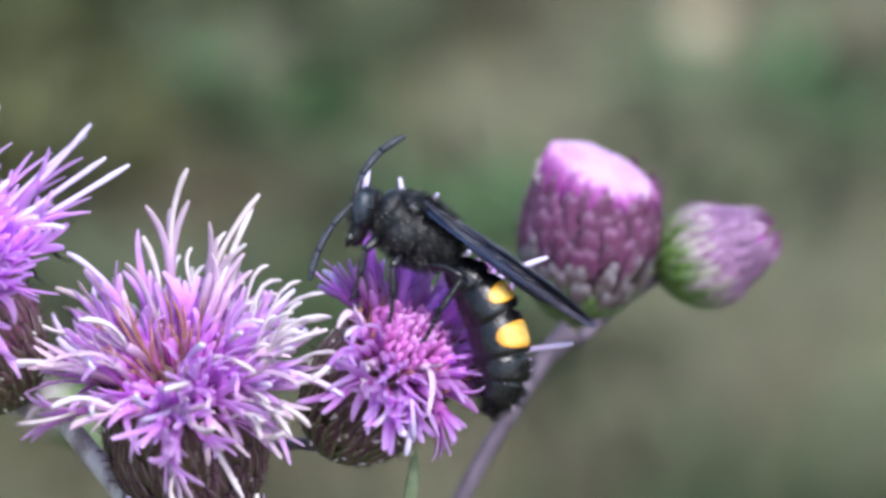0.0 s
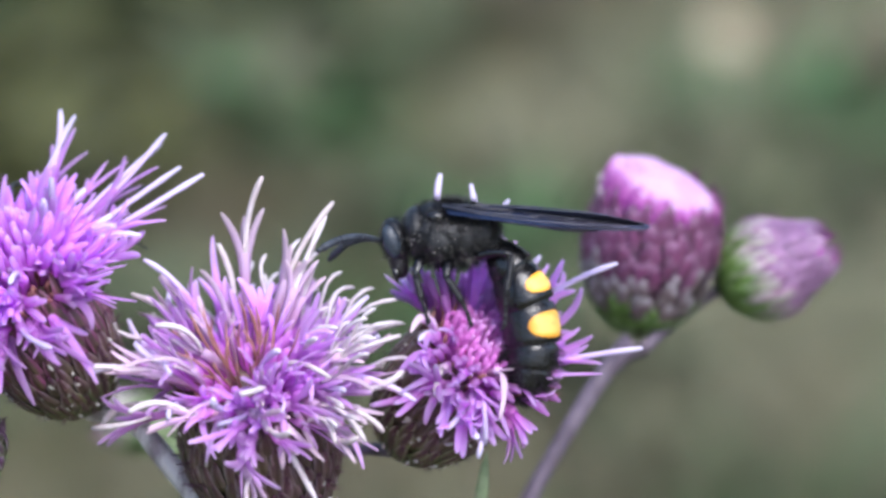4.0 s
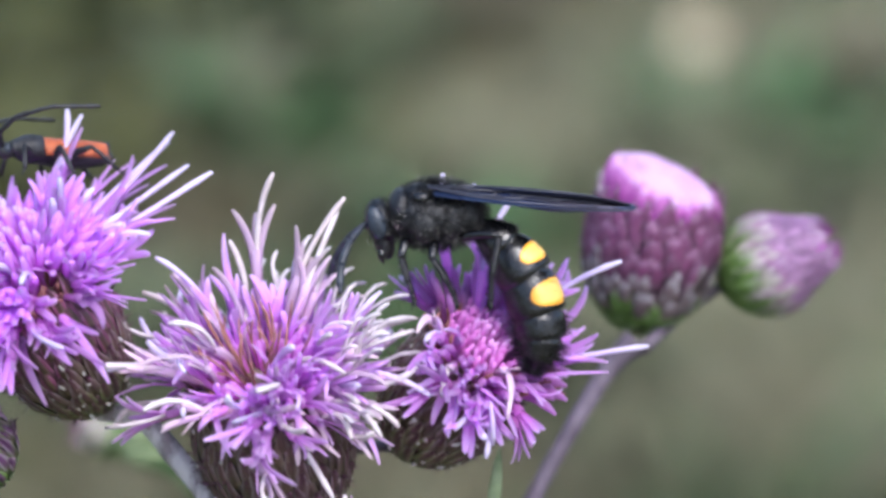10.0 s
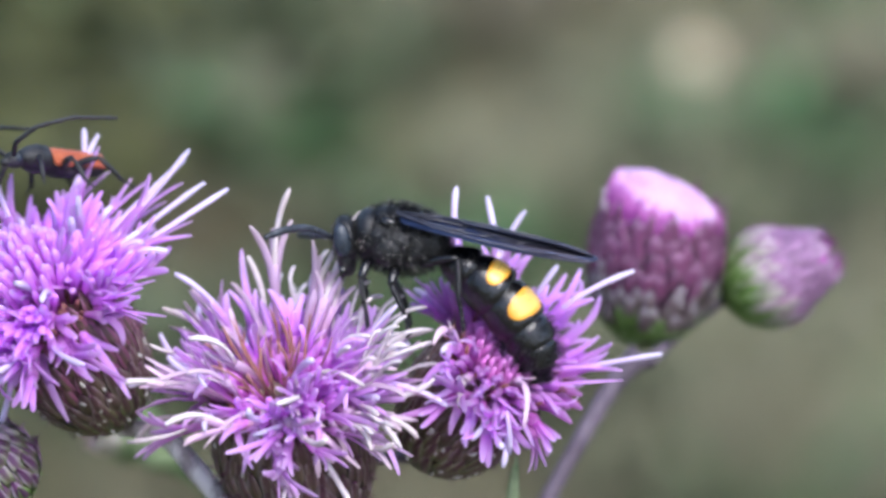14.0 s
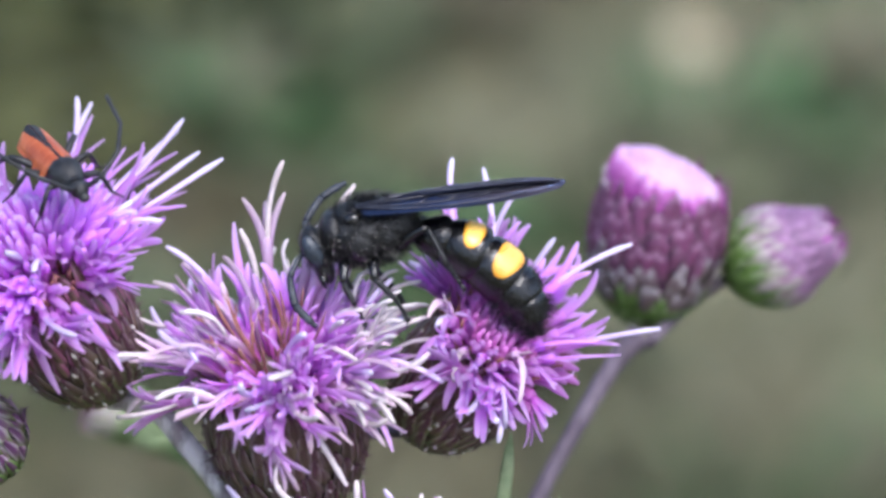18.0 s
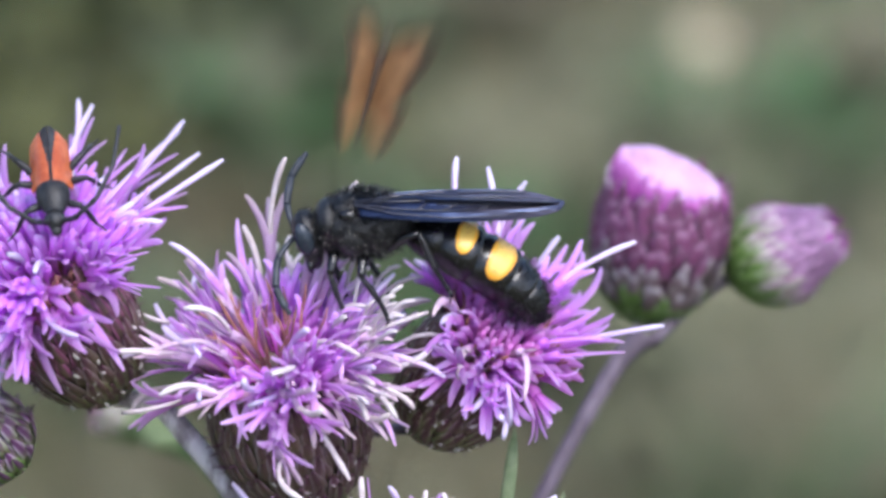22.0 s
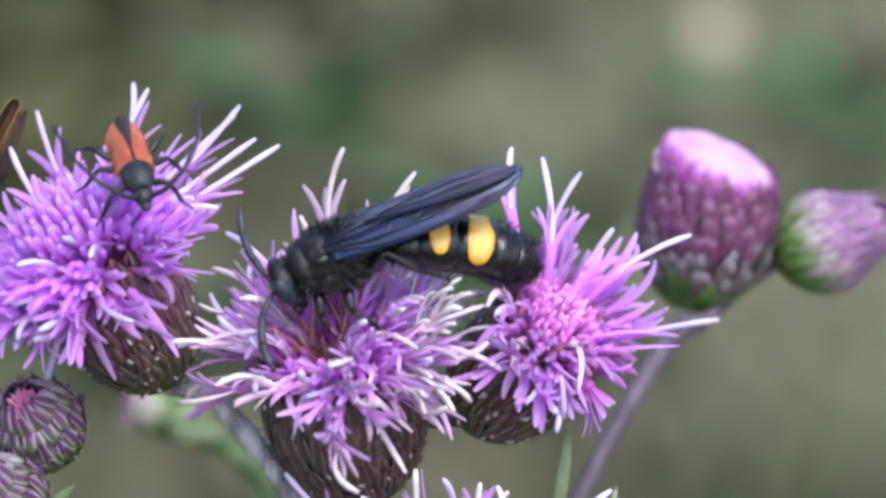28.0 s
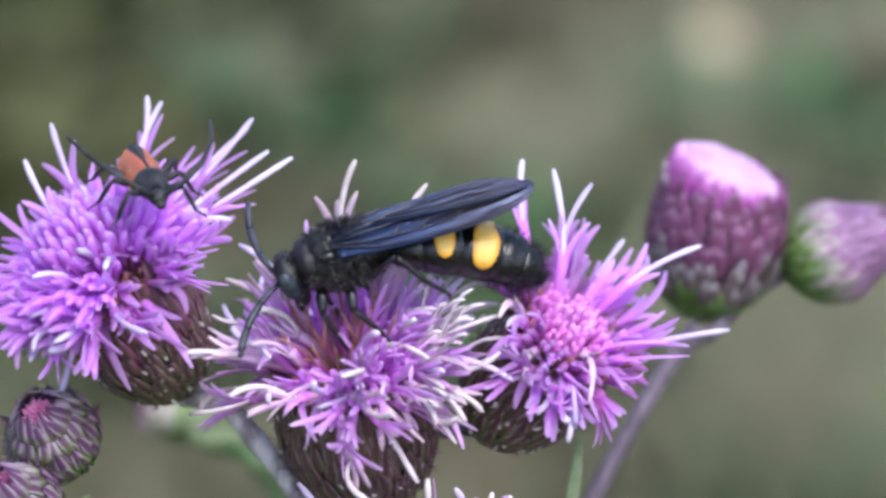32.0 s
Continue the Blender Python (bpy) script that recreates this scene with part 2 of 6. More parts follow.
GRASS_DRY = material("meadow_straw", (0.238, 0.232, 0.145), (0.355, 0.346, 0.22), 0.8, 30, 0.2, through_light=0.1)
GRASS_BROWN = material("meadow_brown", (0.115, 0.102, 0.06), (0.21, 0.185, 0.115), 0.8, 30, 0.2)
# Very pale tone that carries the brightness of a small glint.
PALE = material("pale_glint_ball", (0.78, 0.66, 0.47), (0.88, 0.78, 0.60), 0.8, 60, 0.2)


# ---- mesh tools (millimetres in, metres out) ----
class Shape:
    def __init__(self):
        self.v, self.f, self.m, self.uv = [], [], [], []

    def add(self, verts, faces, mat=0, us=None):
        o = len(self.v)
        self.v += [tuple(c * MM for c in p) for p in verts]
        self.uv += list(us) if us else [0.5] * len(verts)
        self.f += [tuple(i + o for i in f) for f in faces]
        self.m += [mat] * len(faces)
        return self

    def tube(self, path, radii, sides=6, mat=0, flat=1.0, u0=0.0, u1=1.0):
        """A round or flattened limb along a path, closed at both ends."""
        path = [Vector(p) for p in path]
        n = len(path)
        verts, us = [], []
        side = None
        for i, p in enumerate(path):
            d = (path[min(i + 1, n - 1)] - path[max(i - 1, 0)]).normalized()
            if side is None:
                side = d.cross(Vector((0, 0, 1)) if abs(d.z) < 0.9 else Vector((1, 0, 0))).normalized()
            side = (side - d * side.dot(d)).normalized()
            up = d.cross(side)
            for k in range(sides):
                a = 2 * math.pi * k / sides
                verts.append(p + (side * math.cos(a) + up * math.sin(a) * flat) * radii[i])
                us.append(u0 + (u1 - u0) * i / (n - 1))
        faces = [(i * sides + k, i * sides + (k + 1) % sides, (i + 1) * sides + (k + 1) % sides, (i + 1) * sides + k)
                 for i in range(n - 1) for k in range(sides)]
        faces += [tuple(reversed(range(sides))), tuple(range((n - 1) * sides, n * sides))]
        return self.add(verts, faces, mat, us)

    def lathe(self, profile, sides=20, mat=0, axis="z", squash=1.0, m=None):
        """Turns (position, radius) pairs about an axis."""
        verts, us = [], []
        n = len(profile)
        for i, (z, r) in enumerate(profile):
            for k in range(sides):
                a = 2 * math.pi * k / sides
                p = Vector((r * math.cos(a), r * math.sin(a) * squash, z)) if axis == "z" else Vector((z, r * math.sin(a), r * math.cos(a) * squash))
                verts.append(m @ p if m else p)
                us.append(i / (n - 1))
        faces = [(i * sides + k, i * sides + (k + 1) % sides, (i + 1) * sides + (k + 1) % sides, (i + 1) * sides + k)
                 for i in range(n - 1) for k in range(sides)]
        if axis == "x":
            faces = [tuple(reversed(f)) for f in faces]
        faces += [tuple(reversed(range(sides))), tuple(range((n - 1) * sides, n * sides))]
        return self.add(verts, faces, mat, us)

    def ball(self, centre, size, mat=0, sides=16, rings=10, m=None):
        prof = [(-math.cos(math.pi * i / rings), max(math.sin(math.pi * i / rings), 0.02)) for i in range(rings + 1)]
        t = (m or Matrix()) @ Matrix.Translation(centre) @ Matrix.Diagonal((*size, 1))
        return self.lathe(prof, sides, mat, "z", 1.0, t)

    def mesh(self, name, *mats):
        me = bpy.data.meshes.new(name)
        me.from_pydata(self.v, [], self.f)
        for mt in mats:
            me.materials.append(mt)
        me.polygons.foreach_set("material_index", self.m)
        me.polygons.foreach_set("use_smooth", [True] * len(self.f))
        layer = me.uv_layers.new(name="UVMap")
        loops = np.empty(len(me.loops), dtype=np.int32)
        me.loops.foreach_get("vertex_index", loops)
        co = np.zeros((len(loops), 2), dtype=np.float32)
        co[:, 0] = np.array(self.uv, dtype=np.float32)[loops]
        layer.data.foreach_set("uv", co.ravel())
        me.update()
        return me


def part(name, data, parent, m=None, label=""):
    ob = new(name, data)
    ob.parent = parent
    if m is not None:
        ob.matrix_basis = m
    return tagged(ob, label)


def mm(x, y, z):
    return Matrix.Translation((x * MM, y * MM, z * MM))


def flat_at(u, v, w=0.0):
    """A place in the view plane, brought to depth w along the line of sight."""
    k = (REACH - w) / REACH
    return Vector((u * k, v * k, w))


def axis_turn(direction, spin=0.0):
    """A turn that brings z into the direction."""
    return Vector(direction).to_track_quat("Z", "Y").to_matrix().to_4x4() @ pose(0, 0, 0, 0, 0, spin)


def bend(p0, p1, sag, n=7):
    """A curve from p0 to p1, bowed by the vector sag."""
    p0, p1, sag = Vector(p0), Vector(p1), Vector(sag)
    return [p0.lerp(p1, i / (n - 1)) + sag * (4 * (i / (n - 1)) * (1 - i / (n - 1))) for i in range(n)]


rnd = random.Random(11)

# ---- ground and meadow ----
ground = Shape()
N = 60
for_x = [(-1 + 2 * i / N) for i in range(N + 1)]
verts = []
for j in range(N + 1):
    for i in range(N + 1):
        x, y = 40000 * for_x[i] * abs(for_x[i]) ** 2, 40000 * for_x[j] * abs(for_x[j]) ** 2
        z = 14 * noise.noise(Vector((x * 0.004, y * 0.004, 0))) + 5 * noise.noise(Vector((x * 0.02, y * 0.02, 3)))
        verts.append((x, y + 1200, z))
ground.add(verts, [(j * (N + 1) + i, j * (N + 1) + i + 1, (j + 1) * (N + 1) + i + 1, (j + 1) * (N + 1) + i) for j in range(N) for i in range(N)])
tagged(new("ground", ground.mesh("ground", SOIL)), "dry brown meadow soil with litter", "ground", kind="structure")


def spot(u, v):
    """Where the line of sight through the view plane's (u, v) meets the ground, in millimetres."""
    d = (VIEW @ (Vector((u, v, 0)) * MM)) - EYE
    p = EYE + d * (EYE.z / -d.z)
    return Vector((p.x / MM, p.y / MM, 0))


def blade(s, root, height, lean, width, mat=0):
    a = rnd.uniform(0, 2 * math.pi)
    tip = root + Vector((math.cos(a) * lean, math.sin(a) * lean, height))
    path = bend(root, tip, (0, 0, lean * 0.25), 5)
    s.tube(path, [width * k for k in (0.8, 1, 0.9, 0.6, 0.1)], 4, mat, 0.35)


LOW_LABELS = {GRASS_GREEN: "low green broad-leaved meadow plant on the ground", GRASS_OLIVE: "low olive-green meadow plant on the ground",
              GRASS_DARK: "dark green meadow plant, shade put into its colour", GRASS_BROWN: "withered brown meadow plant on the ground"}


def low_plant(name, u, v, mat, label, count=26, length=60, width=14):
    plant = tagged(new(name), label, "plant", "low meadow plants")
    plant.matrix_basis = Matrix.Translation(spot(u, v) * MM)
    for i in range(count):
        a, l = 2.4 * i + rnd.uniform(-0.3, 0.3), length * rnd.uniform(0.6, 1.1)
        tip = Vector((math.cos(a) * l, math.sin(a) * l, l * rnd.uniform(0.3, 1.0)))
        s = Shape().tube(bend((0, 0, -5), tip, (0, 0, l * 0.22), 7), [width * k for k in (0.15, 0.5, 0.9, 1, 0.85, 0.5, 0.05)], 6, 0, 0.12)
        part("leaf", s.mesh("leaf", mat), plant)
    return plant


for u, v, mt, count, length, width in (
        (-9.0, 8.5, GRASS_GREEN, 34, 62, 15), (-5.5, 4.0, GRASS_OLIVE, 18, 45, 12), (19.5, 8.2, GRASS_GREEN, 22, 60, 14), (23.5, 7.0, GRASS_GREEN, 20, 55, 14), (15.0, 8.5, GRASS_GREEN, 14, 45, 12), (26.5, 4.5, GRASS_OLIVE, 20, 55, 14), (21, 2.5, GRASS_OLIVE, 16, 50, 13), (25, 11.5, GRASS_BROWN, 22, 55, 14),
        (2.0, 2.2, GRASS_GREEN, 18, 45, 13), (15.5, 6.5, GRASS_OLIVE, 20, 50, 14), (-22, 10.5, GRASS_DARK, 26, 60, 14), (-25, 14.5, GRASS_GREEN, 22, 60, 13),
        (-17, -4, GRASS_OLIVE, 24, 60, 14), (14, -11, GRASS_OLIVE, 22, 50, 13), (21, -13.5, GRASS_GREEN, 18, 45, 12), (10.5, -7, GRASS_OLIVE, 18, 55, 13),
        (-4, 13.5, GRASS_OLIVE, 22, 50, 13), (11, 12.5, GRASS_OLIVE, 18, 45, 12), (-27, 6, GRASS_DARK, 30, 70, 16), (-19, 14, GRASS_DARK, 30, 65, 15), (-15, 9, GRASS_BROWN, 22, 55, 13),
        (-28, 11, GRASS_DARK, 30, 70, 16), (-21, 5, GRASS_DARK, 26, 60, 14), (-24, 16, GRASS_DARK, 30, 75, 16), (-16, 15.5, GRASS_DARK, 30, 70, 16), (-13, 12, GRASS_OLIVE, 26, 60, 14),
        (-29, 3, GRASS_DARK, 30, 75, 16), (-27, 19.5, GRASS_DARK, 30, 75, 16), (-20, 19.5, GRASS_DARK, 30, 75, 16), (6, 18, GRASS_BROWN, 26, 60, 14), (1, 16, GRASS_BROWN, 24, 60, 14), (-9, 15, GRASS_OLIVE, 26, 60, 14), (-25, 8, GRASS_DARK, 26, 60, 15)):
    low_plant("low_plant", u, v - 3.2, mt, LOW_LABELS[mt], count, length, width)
for i in range(22):
    a, r = 2.4 * i, 420 + 75 * i
    u, v = r * math.cos(a), 300 + r * math.sin(a)
    if v > 350 and abs(u) < 0.2 * v:
        continue
    plant = low_plant("low_plant", 0, 0, (GRASS_GREEN, GRASS_OLIVE, GRASS_DARK)[i % 3], LOW_LABELS[(GRASS_GREEN, GRASS_OLIVE, GRASS_DARK)[i % 3]], 16, 70, 16)
    plant.matrix_basis = mm(u, v, 0)
straw = Shape()
for u, v, count in ((6.0, 5.8, 70), (8.8, 6.2, 80), (11.5, 5.8, 60), (11.5, 10.5, 60), (25, 1, 40), (18, -4, 60), (24, -6, 80), (14, -5, 60), (27, -12, 90), (18, -13, 60), (26, 13, 50), (22, -10, 70), (27, 4, 30), (11, 5, 40)):
    for _ in range(count):
        a, r, h = rnd.uniform(0, 2 * math.pi), 55 * math.sqrt(rnd.random()), 60 * rnd.uniform(0.5, 1.1)
        blade(straw, spot(u, v - 3.2) + Vector((math.cos(a) * r, math.sin(a) * r, -8)), h, h * rnd.uniform(0.2, 0.8), rnd.uniform(2.7, 5.4))
tagged(new("dry_grass", straw.mesh("dry_grass", GRASS_DRY)), "pale dry grass in tufts on the meadow ground", "grass", kind="stuff")
# Added spiny pale ball in place of a small bright glint far behind.
c = EYE / MM + (spot(16.7, 13.0) - EYE / MM) * 0.90
c.z -= 14
glint_ball = tagged(new("glint_ball"), "pale straw-coloured ball on a stalk, added for a blurred glint", "seed head")
glint_ball.matrix_basis = Matrix.Translation((c.x * MM, c.y * MM, -0.01))
part("stalk", Shape().tube([(0, 0, 0), (0, 0, c.z + 14)], (1.4, 1.2), 6).mesh("stalk", PALE), glint_ball)
part("head", Shape().ball((0, 0, c.z + 24), (6.0, 6.0, 5.8)).mesh("head", PALE), glint_ball)
spine = Shape().tube([(0, 0, 6), (0, 0, 11.5)], [2.4, 0.6], 5).mesh("spine", PALE)
for i in range(40):
    a, e = 2.4 * i, math.acos(1 - (i + 0.5) / 40 * 1.2)
    part("spine", spine, glint_ball, mm(0, 0, c.z + 24) @ axis_turn((math.cos(a) * math.sin(e), math.sin(a) * math.sin(e), math.cos(e))))

grass = Shape()
for _ in range(5200):
    u, v = rnd.uniform(-40, 40), rnd.uniform(-30, 30)
    root = spot(u, v) + Vector((rnd.uniform(-20, 20), rnd.uniform(-60, 60), -8))
    k = noise.noise(Vector((root.x * 0.006, root.y * 0.006, 5))) + rnd.uniform(-0.25, 0.25)
    blade(grass, root, rnd.uniform(15, 55), rnd.uniform(10, 40), rnd.uniform(1.5, 4), 0 if k > 0.18 else 1 if k > -0.08 else 2 if k > -0.2 else 3)
for _ in range(30000):
    a, r = rnd.uniform(0, 2 * math.pi), 4200 * rnd.random() ** 1.0
    root = Vector((r * math.cos(a), 600 + r * math.sin(a), -8))
    d = root - EYE / MM
    if d.y > 0 and abs(d.x) < 0.16 * d.y and 900 < d.y < 2600:
        continue
    if Vector((root.x, root.y - 30)).length < 60:
        continue
    k = noise.noise(Vector((root.x * 0.003, root.y * 0.003, 5))) + rnd.uniform(-0.25, 0.25)
    h = rnd.uniform(30, 110)
    blade(grass, root, h, h * rnd.uniform(0.3, 0.8), rnd.uniform(2.5, 7), 0 if k > 0.1 else 1 if k > -0.12 else 2 if k > -0.25 else 3)
tagged(new("grass", grass.mesh("grass", GRASS_GREEN, GRASS_OLIVE, GRASS_DRY, GRASS_BROWN)), "short mixed green and withered meadow grass", "grass", kind="stuff")

# ---- florets and bracts ----
def floret_mesh(length, curl, lobes, style, mats, spread=1.0, seed=0, thick=1.0):
    """A slender corolla tube that opens into blunt, curling strap-shaped lobes, with its pale style; base at the origin, along z, curling to +x."""
    r = random.Random(seed)
    s = Shape()
    wave, turn = r.uniform(-0.6, 0.6), r.uniform(2.0, 4.0)

    def axis(t):
        return Vector((curl * t * t * length + 0.2 * math.sin(turn * t + seed), wave * math.sin(t * turn), t * length * (1 - 0.28 * abs(curl) * t)))
    split = r.uniform(0.40, 0.52)
    s.tube([axis(split * i / 6) for i in range(7)], [thick * q for q in (0.16, 0.15, 0.16, 0.20, 0.30, 0.38, 0.37)], 7, 0, 1, 0, split)
    end, ahead = axis(split), (axis(split + 0.05) - axis(split - 0.05)).normalized()
    side = ahead.cross(Vector((0, 1, 0))).normalized()
    other = ahead.cross(side)
    for k in range(lobes):
        a = 2 * math.pi * (k + r.uniform(-0.3, 0.3)) / lobes
        out = side * math.cos(a) + other * math.sin(a)
        across = ahead.cross(out) * r.uniform(-1, 1)
        l = length * (1 - split) * r.uniform(0.65, 1.25)
        flare, roll_back = spread * r.uniform(0.35, 1.25), r.uniform(-0.15, 0.5)
        pts = [end + ahead * (l * (q - roll_back * 0.55 * q ** 3)) + out * (0.16 + l * flare * 0.5 * q ** 1.6) + across * (l * 0.30 * q * q) for q in (0, 0.2, 0.4, 0.6, 0.78, 0.92, 1)]
        s.tube(pts, [thick * q for q in (0.18, 0.21, 0.23, 0.24, 0.22, 0.18, 0.09)], 6, 0, 0.28, split, 1)
    if style:
        top = axis(split) + ahead * (length * (1 - split) + style) + Vector((r.uniform(-.8, .8), r.uniform(-.8, .8), 0))
        s.tube(bend(end, top, side * r.uniform(-0.9, 0.9) + other * r.uniform(-0.6, 0.6), 8), [thick * q for q in (0.15, 0.16, 0.16, 0.18, 0.21, 0.23, 0.23, 0.15)], 7, 1, 1, 0, 1)
    return s.mesh("floret", *mats)


FLORETS = [floret_mesh(rnd.uniform(4.2, 6.2), rnd.uniform(0.0, 0.6), rnd.choice((4, 5, 5)), rnd.choice((0, 0, 0, 0.6)), (LILAC, STYLE), rnd.uniform(0.4, 1.3), i, rnd.uniform(0.8, 1.1)) for i in range(22)]
FLORETS_PALE = [floret_mesh(rnd.uniform(4.6, 6.6), rnd.uniform(0.0, 0.6), rnd.choice((3, 4, 5)), rnd.choice((0, 0.5, 1.0)), (LILAC_PALE, CREAM if i % 3 == 0 else STYLE), rnd.uniform(0.2, 0.9), 140 + i, rnd.uniform(0.75, 1.05)) for i in range(16)]
FLORETS_SHORT = [floret_mesh(rnd.uniform(3.0, 4.2), rnd.uniform(0.1, 0.6), 5, rnd.choice((0, 0, 0, 0.9)), (LILAC, STYLE), rnd.uniform(0.9, 1.7), 100 + i, 1.1) for i in range(12)]
FLORETS_DEEP = [floret_mesh(rnd.uniform(3.8, 5.4), rnd.uniform(0.05, 0.5), rnd.choice((4, 5)), rnd.choice((0, 0, 0.7)), (MAGENTA, STYLE), rnd.uniform(0.5, 1.3), 30 + i, rnd.uniform(0.9, 1.15)) for i in range(10)]
FLORETS_FADED = [floret_mesh(rnd.uniform(5.0, 7.2), rnd.uniform(0.15, 0.6), rnd.choice((2, 3)), rnd.choice((0.8, 1.6)), (FADED, CREAM), rnd.uniform(0.2, 0.7), 60 + i, rnd.uniform(0.8, 1.05)) for i in range(8)]


def bract_mesh(length, width, mat, curl=0.42, rib=None):
    """A flat scale with a raised middle and a fine pointed tip; rib: the material of a dark ridge along it."""
    s = Shape()
    path = [(0, 0.20 * math.sin(math.pi * q), length * q) for q in (0, 0.25, 0.5, 0.75, 0.9, 1)]
    path[-1] = (0, curl, length)
    s.tube(path, [0.11 * width * q for q in (0.8, 1, 0.95, 0.6, 0.22, 0.05)], 8, 0, 9.0)
    if rib:
        s.tube([(x, y + 0.02, z) for x, y, z in path], [0.18 * width * q for q in (0.25, 0.52, 0.56, 0.42, 0.18, 0.06)], 6, 1, 5.5)
    return s.mesh("bract", mat, *([rib] if rib else []))


def head_profile(length, width, top):
    """Half outline of an involucre, from its foot up to its mouth at z = 0."""
    pts = []
    for i in range(13):
        t = i / 12
        r = (math.sin(math.pi * (0.10 + 0.55 * t)) ** 0.8) * width
        if t > 0.62:
            r = r + (top - r) * ((t - 0.62) / 0.38) ** 1.3
        pts.append((-length * (1 - t), max(r * min(1, 0.25 + t * 5), 0.3)))
    return pts


def radius_at(prof, z):
    for (z0, r0), (z1, r1) in zip(prof, prof[1:]):
        if z0 <= z <= z1:
            return r0 + (r1 - r0) * (z - z0) / (z1 - z0)
    return prof[-1][1]


def add_bracts(head, prof, rows, around, mats, length, width, joined=False, lift=6.0, tiers=(), reach=0.84, curl=0.42, rib=None):
    """Overlapping bracts, row on row up the involucre."""
    top, bottom = prof[-1][0], prof[0][0]
    meshes = [bract_mesh(length * k, width, mats, curl, rib) for k in (0.85, 1.0, 1.1)]
    lower = [(upto, [bract_mesh(length * k, width, mt, curl, rib) for k in (0.85, 1.0, 1.1)]) for upto, mt in tiers]
    pile = Shape()
    for row in range(rows):
        z = bottom + (top - bottom) * (0.04 + reach * row / (rows - 1))
        r = radius_at(prof, z)
        r2 = radius_at(prof, min(z + length * 0.8, top))
        slope = math.degrees(math.atan2(r2 - r, length * 0.8))
        for k in range(around):
            a = 360 * (k + 0.5 * (row % 2) + rnd.uniform(-0.12, 0.12)) / around
            m = pose(0, 0, 0, 0, 0, a) @ mm(0, 0, 0) @ Matrix.Translation((0, (r + 0.10) * MM, z * MM)) @ pose(0, 0, 0, -slope - lift * rnd.uniform(0.2, 1.3) * (1 - 0.7 * row / rows), 0, 0) @ pose(0, 0, 0, 0, rnd.uniform(-11, 11), 0)
            facing = (head.matrix_basis.to_3x3() @ Vector((-math.sin(radians(a)), math.cos(radians(a)), 0))).normalized()
            if joined or facing.y > 0.12:
                src = meshes[(row + k) % 3]
                o = len(pile.v)
                pile.v += [tuple(m @ v.co) for v in src.vertices]
                pile.uv += [min(1, max(0, v.co.z / (length * MM))) for v in src.vertices]
                pile.f += [tuple(i + o for i in p.vertices) for p in src.polygons]
                pile.m += [0] * len(src.polygons)
            else:
                kinds = [ms for upto, ms in lower if row + rnd.uniform(-0.8, 0.8) < upto]
                part("bract", (kinds[0] if kinds else meshes)[(row + k) % 3], head, m)
    if pile.v:
        tagged(part("involucre_back", pile.mesh("involucre_back", mats), head), kind="stuff")


def add_down(head, prof, count, length=0.9):
    """Short pale cobweb threads caught on the involucre."""
    s = Shape()
    for _ in range(count):
        z = prof[0][0] * rnd.uniform(0.12, 0.96)
        a = rnd.uniform(0, 2 * math.pi)
        r = radius_at(prof, z) + 0.22
        d, side = Vector((math.cos(a), math.sin(a), 0)), Vector((-math.sin(a), math.cos(a), 0))
        p = d * r + Vector((0, 0, z))
        e = side * rnd.uniform(-0.6, 0.6) + Vector((0, 0, rnd.uniform(0.3, 1)))
        s.tube(bend(p, p + e * length * rnd.uniform(0.4, 1.2), d * 0.15, 4), (0.05, 0.12, 0.10, 0.03), 4)
    tagged(part("down", s.mesh("down", DOWN), head, None, "pale cobwebby down"), kind="stuff")


def add_florets(head, count, disc, tilt, meshes, name="floret", lift=0.2, bare=(), inner=0.0):
    """Florets from the middle outwards; tilt gives the angle from the axis at the centre and at the rim."""
    for i in range(count):
        q = math.sqrt((i + 0.5) / count)
        a = 137.5 * i + rnd.uniform(-14, 14)
        t = tilt[0] + (tilt[1] - tilt[0]) * q ** 1.3 + rnd.uniform(-20, 20)
        x, y = disc * q * math.cos(radians(a)), disc * q * math.sin(radians(a))
        rim = (head.matrix_basis.to_3x3() @ Vector((x, y, 0))).normalized()
        if q < inner or q > 0.45 and any(rim.dot(Vector(b).normalized()) > limit and rnd.random() < often for b, limit, often in bare):
            continue
        m = mm(x, y, lift - 0.5 * q) @ pose(0, 0, 0, 0, 0, a) @ pose(0, 0, 0, 0, t, 0) @ pose(0, 0, 0, 0, 0, rnd.uniform(-110, 110))
        part(name, meshes[rnd.randrange(len(meshes))], head, m)


def add_stubs(head, disc):
    """Short withered florets round the mouth of the involucre."""
    s = Shape()
    for i in range(110):
        a, q = 2.4 * i, math.sqrt(0.25 + 0.75 * (i + 0.5) / 110)
        d = Vector((math.cos(a), math.sin(a), 0))
        b = d * (disc * q) + Vector((0, 0, -0.3))
        s.tube(bend(b, b + d * rnd.uniform(0.2, 1.4) + Vector((rnd.uniform(-.5, .5), rnd.uniform(-.5, .5), rnd.uniform(0.6, 2.2))), (0, 0, 0.2), 4), (0.16, 0.17, 0.15, 0.05), 5)
    tagged(part("withered_tuft", s.mesh("withered_tuft", RUST), head, None, "rusty brown withered florets at the rim"), kind="stuff")


